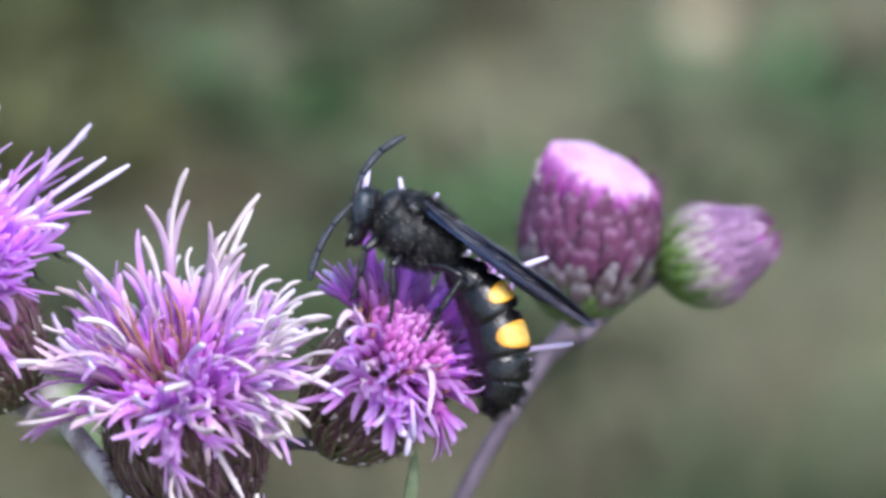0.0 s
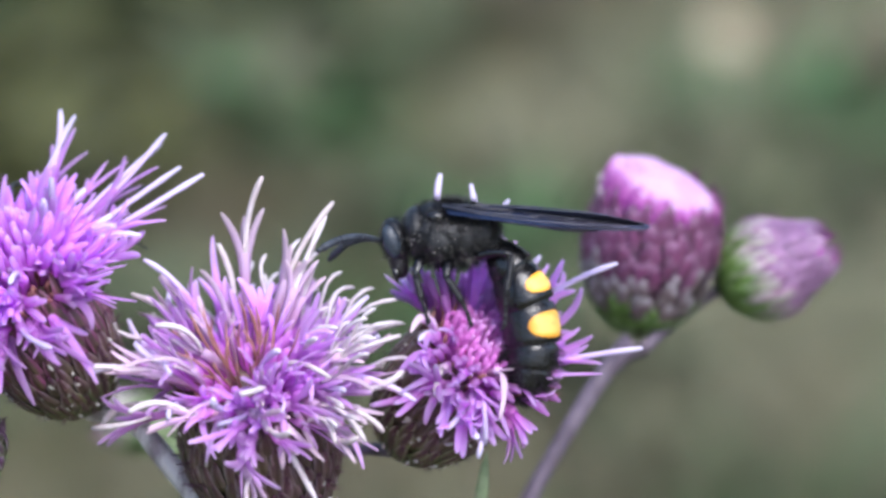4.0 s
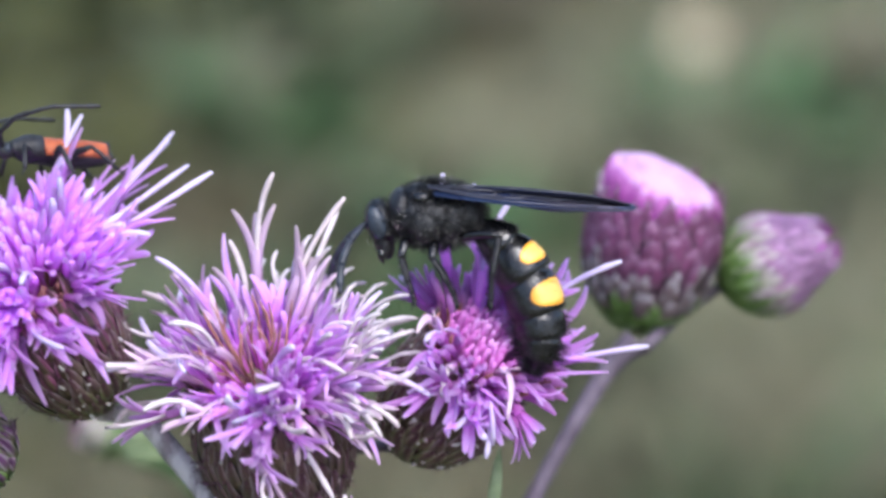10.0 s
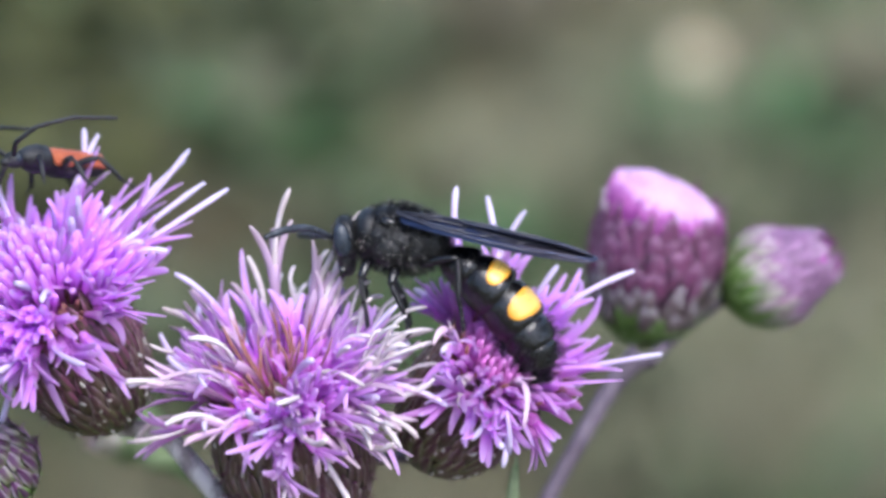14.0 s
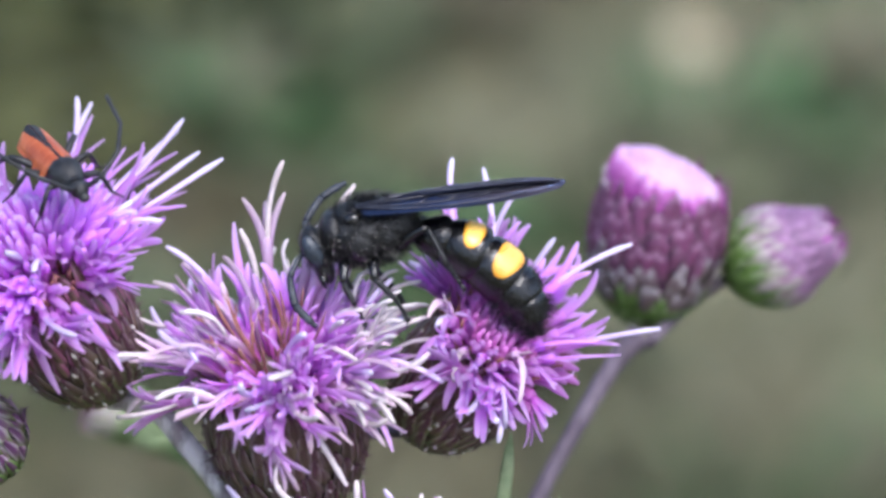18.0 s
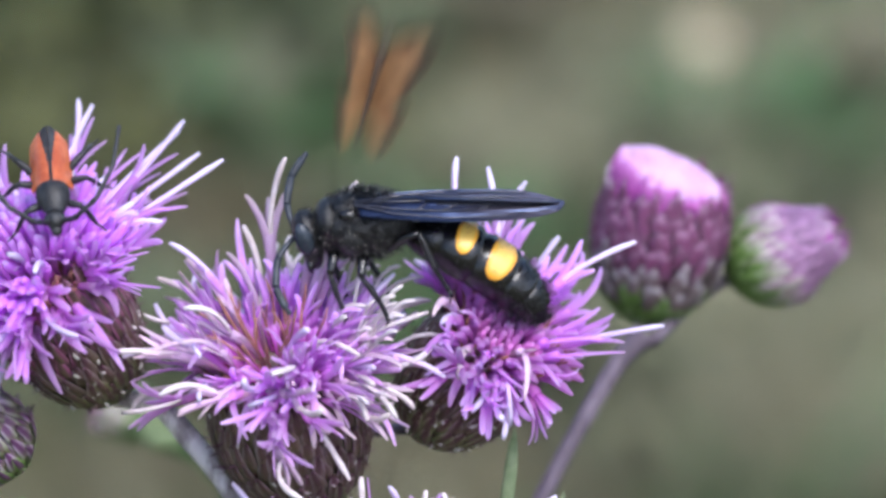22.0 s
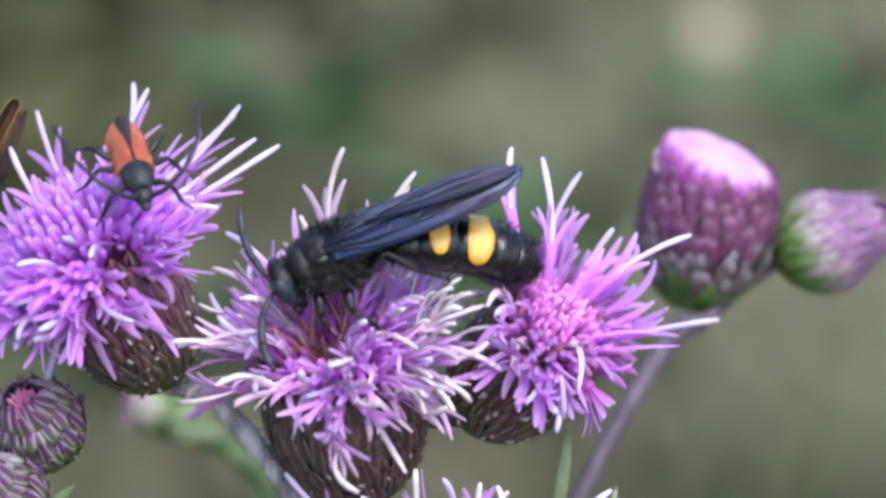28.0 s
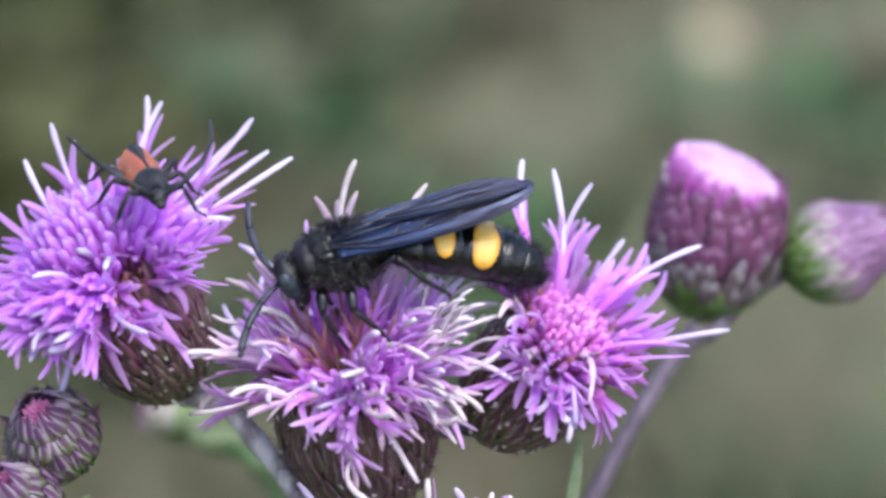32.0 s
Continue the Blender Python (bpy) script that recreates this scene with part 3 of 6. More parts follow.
def add_tubes(head, count, disc, height, mat, bare=(), inner=0.0):
    """The dense crowd of corolla tubes between the open florets."""
    s = Shape()
    for i in range(count):
        q = math.sqrt((i + 0.5) / count)
        a = radians(137.5 * i)
        d = Vector((math.cos(a), math.sin(a), 0))
        rim = (head.matrix_basis.to_3x3() @ d).normalized()
        if q < inner or q > 0.5 and any(rim.dot(Vector(b).normalized()) > limit for b, limit, often in bare):
            continue
        h = height * rnd.uniform(0.75, 1.15) * (1 - 0.3 * q)
        b = d * disc * q
        out = d * (0.25 + 1.1 * q) * h * rnd.uniform(0.7, 1.2) + Vector((rnd.uniform(-.3, .3), rnd.uniform(-.3, .3), 0))
        s.tube(bend(b, b + out + Vector((0, 0, h)), (0, 0, 0.25 * q * h), 5), (0.13, 0.16, 0.22, 0.28, 0.09), 6, 0, 1, 0.1, 0.75)
    tagged(part("floret_disc", s.mesh("floret_disc", mat), head, None, "crowded lilac-pink corolla tubes"), kind="stuff")


def head_floret(head, inv, tip, mats, base=(0, 0, 0), thick=1.0, bow=0.8, style=True, lobes=3):
    """One long floret from the receptacle to a place in the plant's view plane: corolla tube, a few straps, and a long blunt style with a collar."""
    p1 = inv @ (VIEW @ (flat_at(*tip) * MM)) / MM
    p0 = Vector(base) + Vector((p1.x, p1.y, 0)).normalized() * 2.2
    way = (p1 - p0)
    sag = Vector((0, 0, 1)) * bow + Vector((rnd.uniform(-1.2, 1.2), rnd.uniform(-1.2, 1.2), 0))
    pts = bend(p0, p1, sag, 13)
    s = Shape()
    cut = 6 if style else 5
    s.tube(pts[:cut + 1], [thick * (0.17, 0.17, 0.18, 0.22, 0.30, 0.36, 0.30)[i] for i in range(cut + 1)], 7, 0, 1, 0, 0.6)
    d = (pts[cut] - pts[cut - 2]).normalized()
    side = d.cross(Vector((0.2, 0.5, 1))).normalized()
    up = d.cross(side)
    for k in range(lobes):
        a = 2 * math.pi * k / max(lobes, 1) + rnd.uniform(-0.5, 0.5)
        o = side * math.cos(a) + up * math.sin(a)
        l = way.length * rnd.uniform(0.20, 0.36)
        fl = rnd.uniform(0.15, 0.45)
        s.tube([pts[cut - 1] + d * (l * q) + o * (0.14 + fl * q * q * l) for q in (0, 0.3, 0.6, 0.85, 1)], [thick * q for q in (0.22, 0.25, 0.24, 0.20, 0.09)], 6, 0, 0.28, 0.55, 1)
    if style:
        s.tube(pts[5:], [thick * q for q in (0.19, 0.21, 0.20, 0.18, 0.18, 0.19, 0.20, 0.12)], 8, 1, 1, 0.2, 1)
    else:
        s.tube(pts[cut - 1:], [thick * q for q in (0.24, 0.26, 0.28, 0.28, 0.27, 0.25, 0.22, 0.17, 0.09)], 8, 0, 0.30, 0.5, 1)
    return part("floret", s.mesh("floret", *mats), head)


def flower_head(plant, u, v, w, axis, length, width, top, name="flower_head", label="", core=CORE):
    """The involucre as a part of the plant: mouth at (u, v, w), opening along axis (in view axes)."""
    m = VIEW @ Matrix.Translation(flat_at(u, v, w) * MM) @ axis_turn(axis)
    prof = head_profile(length, width, top)
    ob = part(name, Shape().lathe([(z, r * 0.95) for z, r in prof] + [(0.35, top * 0.5), (0.5, 0.2)], 24).mesh(name, core), plant, plant.matrix_basis.inverted() @ m, label)
    return ob, prof, m.inverted()


# ---- the thistle with open heads ----
BASE = Matrix.Translation((0.0, 0.03, 0.0))
thistle = tagged(new("thistle"), "creeping thistle with lilac open flower heads on grey-purple stems", "thistle")
thistle.matrix_basis = BASE


def px(x, y):
    """Plan units of the sketch (1568 x 882) to millimetres in the view plane."""
    return (x - 784) * 0.03488, (441 - y) * 0.03488


def stem(plant, path, radii, mat=STEM, name="stem", label="", sides=12):
    inv = plant.matrix_basis.inverted() @ VIEW
    pts = [inv @ (flat_at(*p) * MM) / MM for p in path]
    # rounded course
    fine, rad = [], []
    n = len(pts)
    for i in range(n - 1):
        a, b, c_, d = pts[max(i - 1, 0)], pts[i], pts[i + 1], pts[min(i + 2, n - 1)]
        for k in range(6):
            t = k / 6
            fine.append(0.5 * ((2 * b) + (c_ - a) * t + (2 * a - 5 * b + 4 * c_ - d) * t * t + (3 * b - a - 3 * c_ + d) * t ** 3))
            rad.append((radii[i] * (1 - t) + radii[i + 1] * t) * (1 + 0.05 * noise.noise(fine[-1] * 0.9)))
    fine.append(pts[-1])
    rad.append(radii[-1])
    return part(name, Shape().tube(fine, rad, sides).mesh(name, mat), plant, None, label)


# centre head, full-blown and beginning to wither
u2, v2 = px(585, 640)
head2, prof2, inv2 = flower_head(thistle, u2, v2, 1.0, (-0.19, 0.76, 0.62), 11.5, 4.9, 4.0, label="full-blown lilac flower head beginning to wither")
add_bracts(head2, prof2, 11, 26, BRACT, 3.0, 0.50, lift=2.5, curl=0.5, rib=BRACT_RIB, tiers=((2, BRACT_OLIVE),))
add_florets(head2, 92, 3.5, (14, 78), FLORETS_PALE + FLORETS[:5], inner=0.36, bare=(((-0.75, -0.35, -0.55), 0.72, 0.85), ((-0.42, -0.5, -0.75), 0.70, 0.9), ((0.0, -0.5, -0.85), 0.80, 0.5)))
add_florets(head2, 14, 3.2, (12, 70), FLORETS_SHORT, inner=0.22, bare=(((-0.75, -0.35, -0.55), 0.72, 0.85), ((-0.42, -0.5, -0.75), 0.70, 0.9), ((0.0, -0.5, -0.85), 0.80, 0.5)))
add_florets(head2, 20, 3.8, (34, 96), FLORETS_FADED, name="faded_floret", bare=(((-0.75, -0.35, -0.55), 0.72, 0.85), ((-0.42, -0.5, -0.75), 0.70, 0.9), ((0.0, -0.5, -0.85), 0.80, 0.5)))
# tips of the long florets in plan units; the last number: 0 lilac, 1 cream, 2 lilac strap, 3 cream strap
for x, y, w, kind_ in ((608, 262, 0, 1), (735, 305, 0, 1), (722, 330, 0, 1), (400, 412, 1, 0), (300, 606, 3, 1), (890, 656, 4, 0), (834, 712, 5, 1), (718, 838, 5, 1), (452, 694, 6, 0), (430, 440, 0, 3), (700, 420, 1, 1)):
    head_floret(head2, inv2, (*px(x, y), w), (LILAC_PALE, STYLE) if kind_ in (0, 2) else (FADED, CREAM), style=kind_ < 2)
for x, y, w, kind_ in ((520, 370, -2, 2), (345, 560, 2, 3), (352, 612, 3, 3), (620, 812, 7, 2), (800, 778, 5, 2), (860, 540, 3, 1), (815, 640, 5, 3), (825, 745, 5, 2), (520, 770, 6, 2), (560, 715, 6, 3), (730, 765, 6, 3), (575, 640, 8, 2)):
    head_floret(head2, inv2, (*px(x, y), w), (LILAC_PALE, STYLE) if kind_ in (0, 2) else (FADED, CREAM), style=kind_ < 2, lobes=2, thick=0.85)
# straps that fall over the front like a fountain
for i in range(20):
    a, r_ = radians(165 + 210 * i / 19 + rnd.uniform(-5, 5)), rnd.uniform(110, 205)
    head_floret(head2, inv2, (*px(588 + r_ * math.cos(a), 590 - r_ * math.sin(a)), 8.5 - r_ / 55 + rnd.uniform(-0.8, 0.8)), (FADED, CREAM) if i % 4 == 1 else (LILAC_PALE, STYLE), bow=rnd.uniform(0.6, 1.6), style=i % 5 == 2, lobes=rnd.choice((0, 1, 2)), thick=rnd.uniform(0.75, 1.0))
add_tubes(head2, 130, 3.5, 2.5, MAGENTA, bare=(((-0.75, -0.35, -0.55), 0.75, 1.0), ((-0.42, -0.5, -0.75), 0.8, 1.0)), inner=0.24)
rust = Shape()
for i in range(34):
    a, q = 2.4 * i, math.sqrt((i + 0.5) / 34)
    b = Vector((1.7 * q * math.cos(a), 1.7 * q * math.sin(a) - 0.3, 0.2))
    rust.tube(bend(b, b * rnd.uniform(1.4, 2.6) + Vector((rnd.uniform(-.9, .9), rnd.uniform(-.9, .9), rnd.uniform(2.4, 5.0))), (rnd.uniform(-.6, .6), rnd.uniform(-.6, .6), 0), 5), (0.08, 0.09, 0.11, 0.15, 0.06), 5, 0, 0.5)
tagged(part("withered_tuft", rust.mesh("withered_tuft", RUST), head2, None, "rusty brown withered florets at the centre"), kind="stuff")

curls = Shape()
for i in range(70):
    a = rnd.uniform(0, 2 * math.pi)
    d = Vector((math.cos(a), math.sin(a), 0))
    if (head2.matrix_basis.to_3x3() @ d).normalized().z < -0.05:
        continue
    b = d * rnd.uniform(2.8, 3.8) + Vector((0, 0, rnd.uniform(-0.3, 0.5)))
    l, e = rnd.uniform(4.5, 7.5), rnd.uniform(-0.1, 0.9)
    side = Vector((-d.y, d.x, 0)) * rnd.uniform(-1, 1)
    pts = [b + (d * math.cos(e) + Vector((0, 0, math.sin(e)))) * (l * q) + side * (2.4 * q * q) + (Vector((0, 0, 1.0)) + side * 0.6) * (math.sin(q * 6 + a) * q) for q in (0, 0.14, 0.28, 0.4, 0.52, 0.64, 0.76, 0.88, 0.96, 1.0)]
    curls.tube(pts, (0.07, 0.075, 0.08, 0.09, 0.10, 0.115, 0.13, 0.15, 0.13, 0.05), 5)
tagged(part("withered_fringe", curls.mesh("withered_fringe", CREAM), head2, None, "thin cream-brown withered threads"), kind="stuff")

add_stubs(head2, 3.9)
add_down(head2, prof2, 70)

# head with a fresh magenta middle
u3, v3 = px(965, 590)
head3, prof3, inv3 = flower_head(thistle, u3, v3, -1.0, (0.50, 0.66, 0.50), 9.0, 4.0, 3.5, label="opening flower head with a deep pink middle")
add_bracts(head3, prof3, 9, 23, BRACT, 2.8, 0.48, lift=2.5, curl=0.5, rib=BRACT_RIB, tiers=((3.5, BRACT_OLIVE),))
add_florets(head3, 62, 3.4, (45, 86), FLORETS_DEEP, inner=0.72, bare=(((-0.9, 0, -0.3), 0.55, 1.0), ((0.5, -0.4, -0.8), 0.74, 0.9)))
for x, y, w in ((905, 262, -4), (960, 280, -4), (1028, 306, -4), (1222, 416, -3), (1272, 566, 0), (985, 765, 4), (930, 715, 5), (1085, 405, -4)):
    head_floret(head3, inv3, (*px(x, y), w), (LILAC if y < 640 else MAGENTA, STYLE), bow=0.5, lobes=2)
for x, y, w in ((900, 345, -5), (940, 375, -5), (990, 360, -5), (1015, 365, -5), (1042, 380, -5), (1100, 420, -5), (1127, 432, -4), (1160, 460, -4), (1158, 532, -2), (1182, 545, -1), (1202, 612, 1), (1190, 590, 0), (1085, 672, 3),
                (1032, 682, 4), (890, 706, 5), (918, 728, 5), (905, 650, 6), (1125, 455, -4), (1068, 440, -3), (960, 420, -5), (1120, 640, 2)):
    head_floret(head3, inv3, (*px(x, y), w), (LILAC if x > 940 and y < 640 else MAGENTA, STYLE), bow=0.5, style=False, lobes=rnd.choice((1, 2, 3)))
for i in range(16):
    a, r_ = radians(150 + 160 * i / 15 + rnd.uniform(-6, 6)), rnd.uniform(70, 165)
    head_floret(head3, inv3, (*px(975 + r_ * math.cos(a), 580 - r_ * math.sin(a)), 5.5 - r_ / 80 + rnd.uniform(-0.8, 0.8)), (FADED, CREAM) if i % 6 == 1 else (MAGENTA, STYLE), bow=rnd.uniform(0.6, 1.6), style=i % 5 == 2, lobes=rnd.choice((1, 2, 3)), thick=rnd.uniform(0.8, 1.0))
add_tubes(head3, 110, 3.3, 2.8, MAGENTA, bare=(((-0.9, 0, -0.3), 0.55, 1.0),), inner=0.55)
knobs = Shape()
for i in range(150):
    a, q = 2.4 * i, math.sqrt((i + 0.5) / 150)
    b = Vector((2.5 * q * math.cos(a) + rnd.uniform(-.16, .16), 2.5 * q * math.sin(a) + rnd.uniform(-.16, .16), 0.2))
    top_z = 2.3 - 1.0 * q * q + rnd.uniform(-0.45, 0.45)
    fat = rnd.uniform(0.62, 0.92)
    lean = Vector((rnd.uniform(-.25, .25), rnd.uniform(-.25, .25), 0))
    knobs.tube([b, b * 1.1 + Vector((0, 0, top_z * 0.6)), b * 1.15 + lean + Vector((0, 0, top_z)), b * 1.15 + lean * 1.3 + Vector((0, 0, top_z + 0.3))], [fat * r_ for r_ in (0.17, 0.19, 0.25, 0.11)], 6, 0, 1, rnd.uniform(0.0, 0.3), rnd.uniform(0.3, 0.6) if q > 0.6 else rnd.uniform(0.6, 0.95))
tagged(part("bud_disc", knobs.mesh("bud_disc", BUD_KNOB), head3, None, "deep pink unopened florets"), kind="stuff")

fade = Shape()
for i in range(46):
    a, q = 2.4 * i, math.sqrt((i + 0.5) / 46)
    b = Vector((-2.6 + 1.2 * q * math.cos(a), -0.6 + 1.6 * q * math.sin(a), -0.2))
    fade.tube(bend(b, b + Vector((rnd.uniform(-2.2, 0.2), rnd.uniform(-.8, .8), rnd.uniform(1.2, 2.8))), (0, 0, 0.2), 4), (0.14, 0.15, 0.13, 0.05), 4)
tagged(part("withered_tuft", fade.mesh("withered_tuft", RUST), head3, None, "rusty brown withered florets"), kind="stuff")

add_stubs(head3, 3.4)
add_down(head3, prof3, 60)

# left head
u1, v1 = px(165, 470)
head1, prof1, inv1 = flower_head(thistle, u1, v1, 1.0, (-0.42, 0.70, 0.54), 10.4, 4.2, 3.6, label="full lilac flower head")
add_bracts(head1, prof1, 10, 24, BRACT_MAROON, 2.9, 0.48, lift=2.5, curl=0.5, rib=BRACT_RIB, tiers=((2.5, BRACT_OLIVE), (4.5, BRACT)))
add_florets(head1, 118, 3.5, (8, 84), FLORETS, inner=0.42, bare=(((0.75, -0.3, -0.6), 0.62, 1.0),))
add_florets(head1, 60, 3.2, (8, 66), FLORETS_SHORT, inner=0.3, bare=(((0.75, -0.3, -0.6), 0.62, 1.0),))
for x, y, w in ((65, 197, -3), (236, 148, -4), (262, 158, -4), (424, 188, -3), (416, 206, -3), (452, 246, -2), (494, 258, -1), (18, 262, -2), (342, 354, 3), (386, 368, 2), (160, 455, 9), (235, 570, 8), (78, 690, 0), (30, 470, 6)):
    head_floret(head1, inv1, (*px(x, y), w), (LILAC, STYLE), bow=0.6, lobes=2)
for x, y, w in ((430, 315, 0), (305, 536, 6), (316, 632, 6), (205, 672, 6), (150, 612, 6), (4, 634, 5), (140, 266, -4), (285, 222, -5), (320, 238, -5), (356, 238, -4), (382, 280, -3), (205, 262, -6), (95, 300, -3), (-60, 330, 0), (-80, 480, 2),
                (-30, 600, 4), (250, 600, 7), (400, 345, 1), (60, 590, 6), (100, 560, 8), (275, 330, 2)):
    head_floret(head1, inv1, (*px(x, y), w), (LILAC, STYLE), bow=0.6, style=False, lobes=rnd.choice((1, 2, 3)))
add_tubes(head1, 160, 3.5, 4.0, LILAC, bare=(((0.75, -0.3, -0.6), 0.62, 1.0),))
knobs1 = Shape()
for i in range(84):
    a, q = 2.4 * i, math.sqrt((i + 0.5) / 84)
    b = Vector((2.3 * q * math.cos(a), 2.1 * q * math.sin(a), 0.2))
    z = 5.0 - 1.2 * q * q + rnd.uniform(-0.5, 0.5)
    lean = Vector((rnd.uniform(-.3, .3), rnd.uniform(-.3, .3), 0))
    knobs1.tube([b, b * 1.2 + Vector((0, 0, z * 0.6)), b * 1.45 + lean + Vector((0, 0, z)), b * 1.5 + lean * 1.4 + Vector((0, 0, z + 0.4))], (0.17, 0.2, 0.27, 0.1), 6, u0=0.2)
tagged(part("bud_disc", knobs1.mesh("bud_disc", MAGENTA), head1, None, "pink unopened florets"), kind="stuff")

add_stubs(head1, 3.5)
add_down(head1, prof1, 70)

# low head in front, mostly below the view
u4, v4 = px(800, 1045)
head4, prof4, inv4 = flower_head(thistle, u4, v4, 4.0, (0.0, 0.93, 0.35), 9.0, 4.2, 3.6, label="lilac flower head with cream styles, low in front")
add_bracts(head4, prof4, 6, 12, BRACT, 2.4, 0.43, joined=True)
add_florets(head4, 20, 3.4, (10, 60), FLORETS)
for x, y, w, k in ((505, 838, 3, 0), (1082, 868, 3, 0), (735, 830, 5, 1), (785, 848, 4, 0), (850, 855, 4, 1), (880, 860, 4, 1), (900, 870, 4, 1), (640, 880, 5, 0), (960, 890, 4, 0)):
    head_floret(head4, inv4, (*px(x, y), w), ((FADED, CREAM) if k else (LILAC, STYLE)), bow=0.3)

# closed buds low at the edge
for x, y, w, ax, r, nm in ((46, 720, 2.0, (-0.22, 0.52, 0.83), 2.9, "flower_bud"), (-22, 846, 4.0, (-0.3, 0.5, 0.8), 2.6, "flower_bud")):
    m = VIEW @ Matrix.Translation(flat_at(*px(x, y), w) * MM) @ axis_turn(ax)
    prof = [(-4.9 * (1 - i / 12), max(0.3, r * math.sqrt(max(0, 1 - ((i / 12 - 0.47) / 0.545) ** 2)))) for i in range(13)]
    bud = part(nm, Shape().lathe([(z, r_ * 0.93) for z, r_ in prof] + [(0.2, 0.6)], 20).mesh(nm, BUD_CORE), thistle, BASE.inverted() @ m, "closed round purple thistle bud")
    add_bracts(bud, prof, 6, 17, BRACT_BUD, 2.5, 0.44, lift=5.0, tiers=((1.1, BRACT_GREEN),), reach=0.84, curl=0.3, rib=BUD_RIB)
    tip = Shape()
    for i in range(40):
        a, q = 2.4 * i, math.sqrt((i + 0.5) / 40)
        b = Vector((0.85 * q * math.cos(a), 0.85 * q * math.sin(a), 0.15))
        tip.tube([b, b * 1.1 + Vector((0, 0, 0.35)), b * 1.35 + Vector((0, 0, 0.7 - 0.3 * q))], (0.13, 0.14, 0.06), 5, u0=0.2)
    part("bud_tip", tip.mesh("bud_tip", ROSE), bud, None, "deep pink tip")

# stems
stem(thistle, [(*px(296, 684), -4.6), (*px(372, 700), -4), (*px(432, 764), -3.5), (*px(502, 856), -3.5), (*px(640, 1100), -6), (*px(760, 1700), -10)], (0.6, 0.6, 0.7, 0.65, 0.8, 1.3), STEM_PALE, label="grey downy ribbed stem, paled for the sky light on it")
stem(thistle, [(*px(646, 892), -4.6), (*px(660, 1100), -6), (*px(760, 1700), -10)], (0.9, 0.8, 1.0))
stem(thistle, [(*px(838, 745), -5), (*px(770, 748), -9), (*px(690, 780), -10), (*px(650, 1050), -8), (*px(760, 1700), -10)], (0.5, 0.36, 0.36, 0.5, 1.0))
stem(thistle, [(*px(800, 1290), -1), (*px(790, 1450), -4), (*px(760, 1700), -10)], (0.8, 0.75, 0.9))
stem(thistle, [(*px(60, 830), -1), (*px(55, 900), -2), (*px(200, 1200), -5), (*px(760, 1700), -10)], (0.6, 0.55, 0.7, 1.0), STEM_GREEN)
stem(thistle, [(*px(-15, 960), 1), (*px(40, 1100), -2), (*px(200, 1200), -5)], (0.5, 0.5, 0.6), STEM_GREEN)
foot = VIEW_INV @ Vector((0, 0.03, -0.02)) / MM
k = REACH / (REACH - foot.z)
stem(thistle, [(*px(760, 1690), -10), (*px(760, 2600), -20), (foot.x * k, foot.y * k, foot.z)], (1.5, 2.0, 3.0), label="main grey-purple stem")


def leaf(plant, path, width, label, mat=LEAF):
    inv = plant.matrix_basis.inverted() @ VIEW
    pts = [inv @ (flat_at(*p) * MM) / MM for p in path]
    n = len(pts)
    s = Shape()
    s.tube(pts, [0.2 * (width * math.sin(math.pi * (0.12 + 0.88 * i / (n - 1))) ** 0.8 + 0.03) for i in range(n)], 8, 0, 5.0)
    return part("leaf", s.mesh("leaf", mat), plant, None, label)


leaf(thistle, [(*px(985, 990), -3), (*px(985, 930), -2), (*px(992, 870), -1.5), (*px(1000, 815), -1), (*px(1004, 775), -1), (*px(1008, 745), -0.5)], 0.42, "narrow pointed green leaf tip")
leaf(thistle, [(*px(60, 960), 0), (*px(85, 915), 0), (*px(110, 880), 0), (*px(135, 856), 0)], 0.5, "narrow pointed green leaf tip")
leaf(thistle, [(*px(1060, 960), -6), (*px(1072, 920), -6), (*px(1085, 890), -6), (*px(1092, 860), -6)], 0.28, "narrow pointed green leaf tip")

# ---- shoot with two unopened heads, further back ----
shoot = tagged(new("thistle_shoot"), "thistle shoot with two unopened purple flower buds on a grey-purple stem", "thistle")
shoot.matrix_basis = BASE @ Matrix.Translation((0.012, 0.02, 0))
WB = -24.0
uA, vA = px(1269, 299)
budA, profA, _ = flower_head(shoot, uA, vA, WB, (0.16, 0.92, 0.33), 10.5, 4.50, 3.95, "flower_bud", "barrel-shaped bud with magenta bracts and a pale pink top", CORE_PURPLE)
add_bracts(budA, profA, 11, 25, BRACT_PINK, 2.7, 0.46, tiers=((1.9, BRACT_GREEN), (5.2, BRACT_GREY)), curl=0.22, reach=0.78, lift=9.0)
leftA = axis_turn((0.16, 0.92, 0.33)).to_3x3().inverted() @ Vector((-1, 0, 0))
topA = Shape()
for i in range(190):
    a, q = 2.4 * i, math.sqrt((i + 0.5) / 190)
    b = Vector((3.65 * q * math.cos(a), 3.65 * q * math.sin(a), -0.4))
    h = 1.9 - 0.9 * q ** 3 + 0.23 * leftA.dot(b) + rnd.uniform(-0.12, 0.12)
    topA.tube([b, b + Vector((0, 0, h * 0.7)), b * 0.99 + Vector((0, 0, h)), b * 0.98 + Vector((0, 0, h + 0.2))], (0.32, 0.34, 0.33, 0.12), 6)
tagged(part("bud_disc", topA.mesh("bud_disc", PINK_BUD), budA, None, "pale pink unopened florets"), kind="stuff")
rimA = Shape()
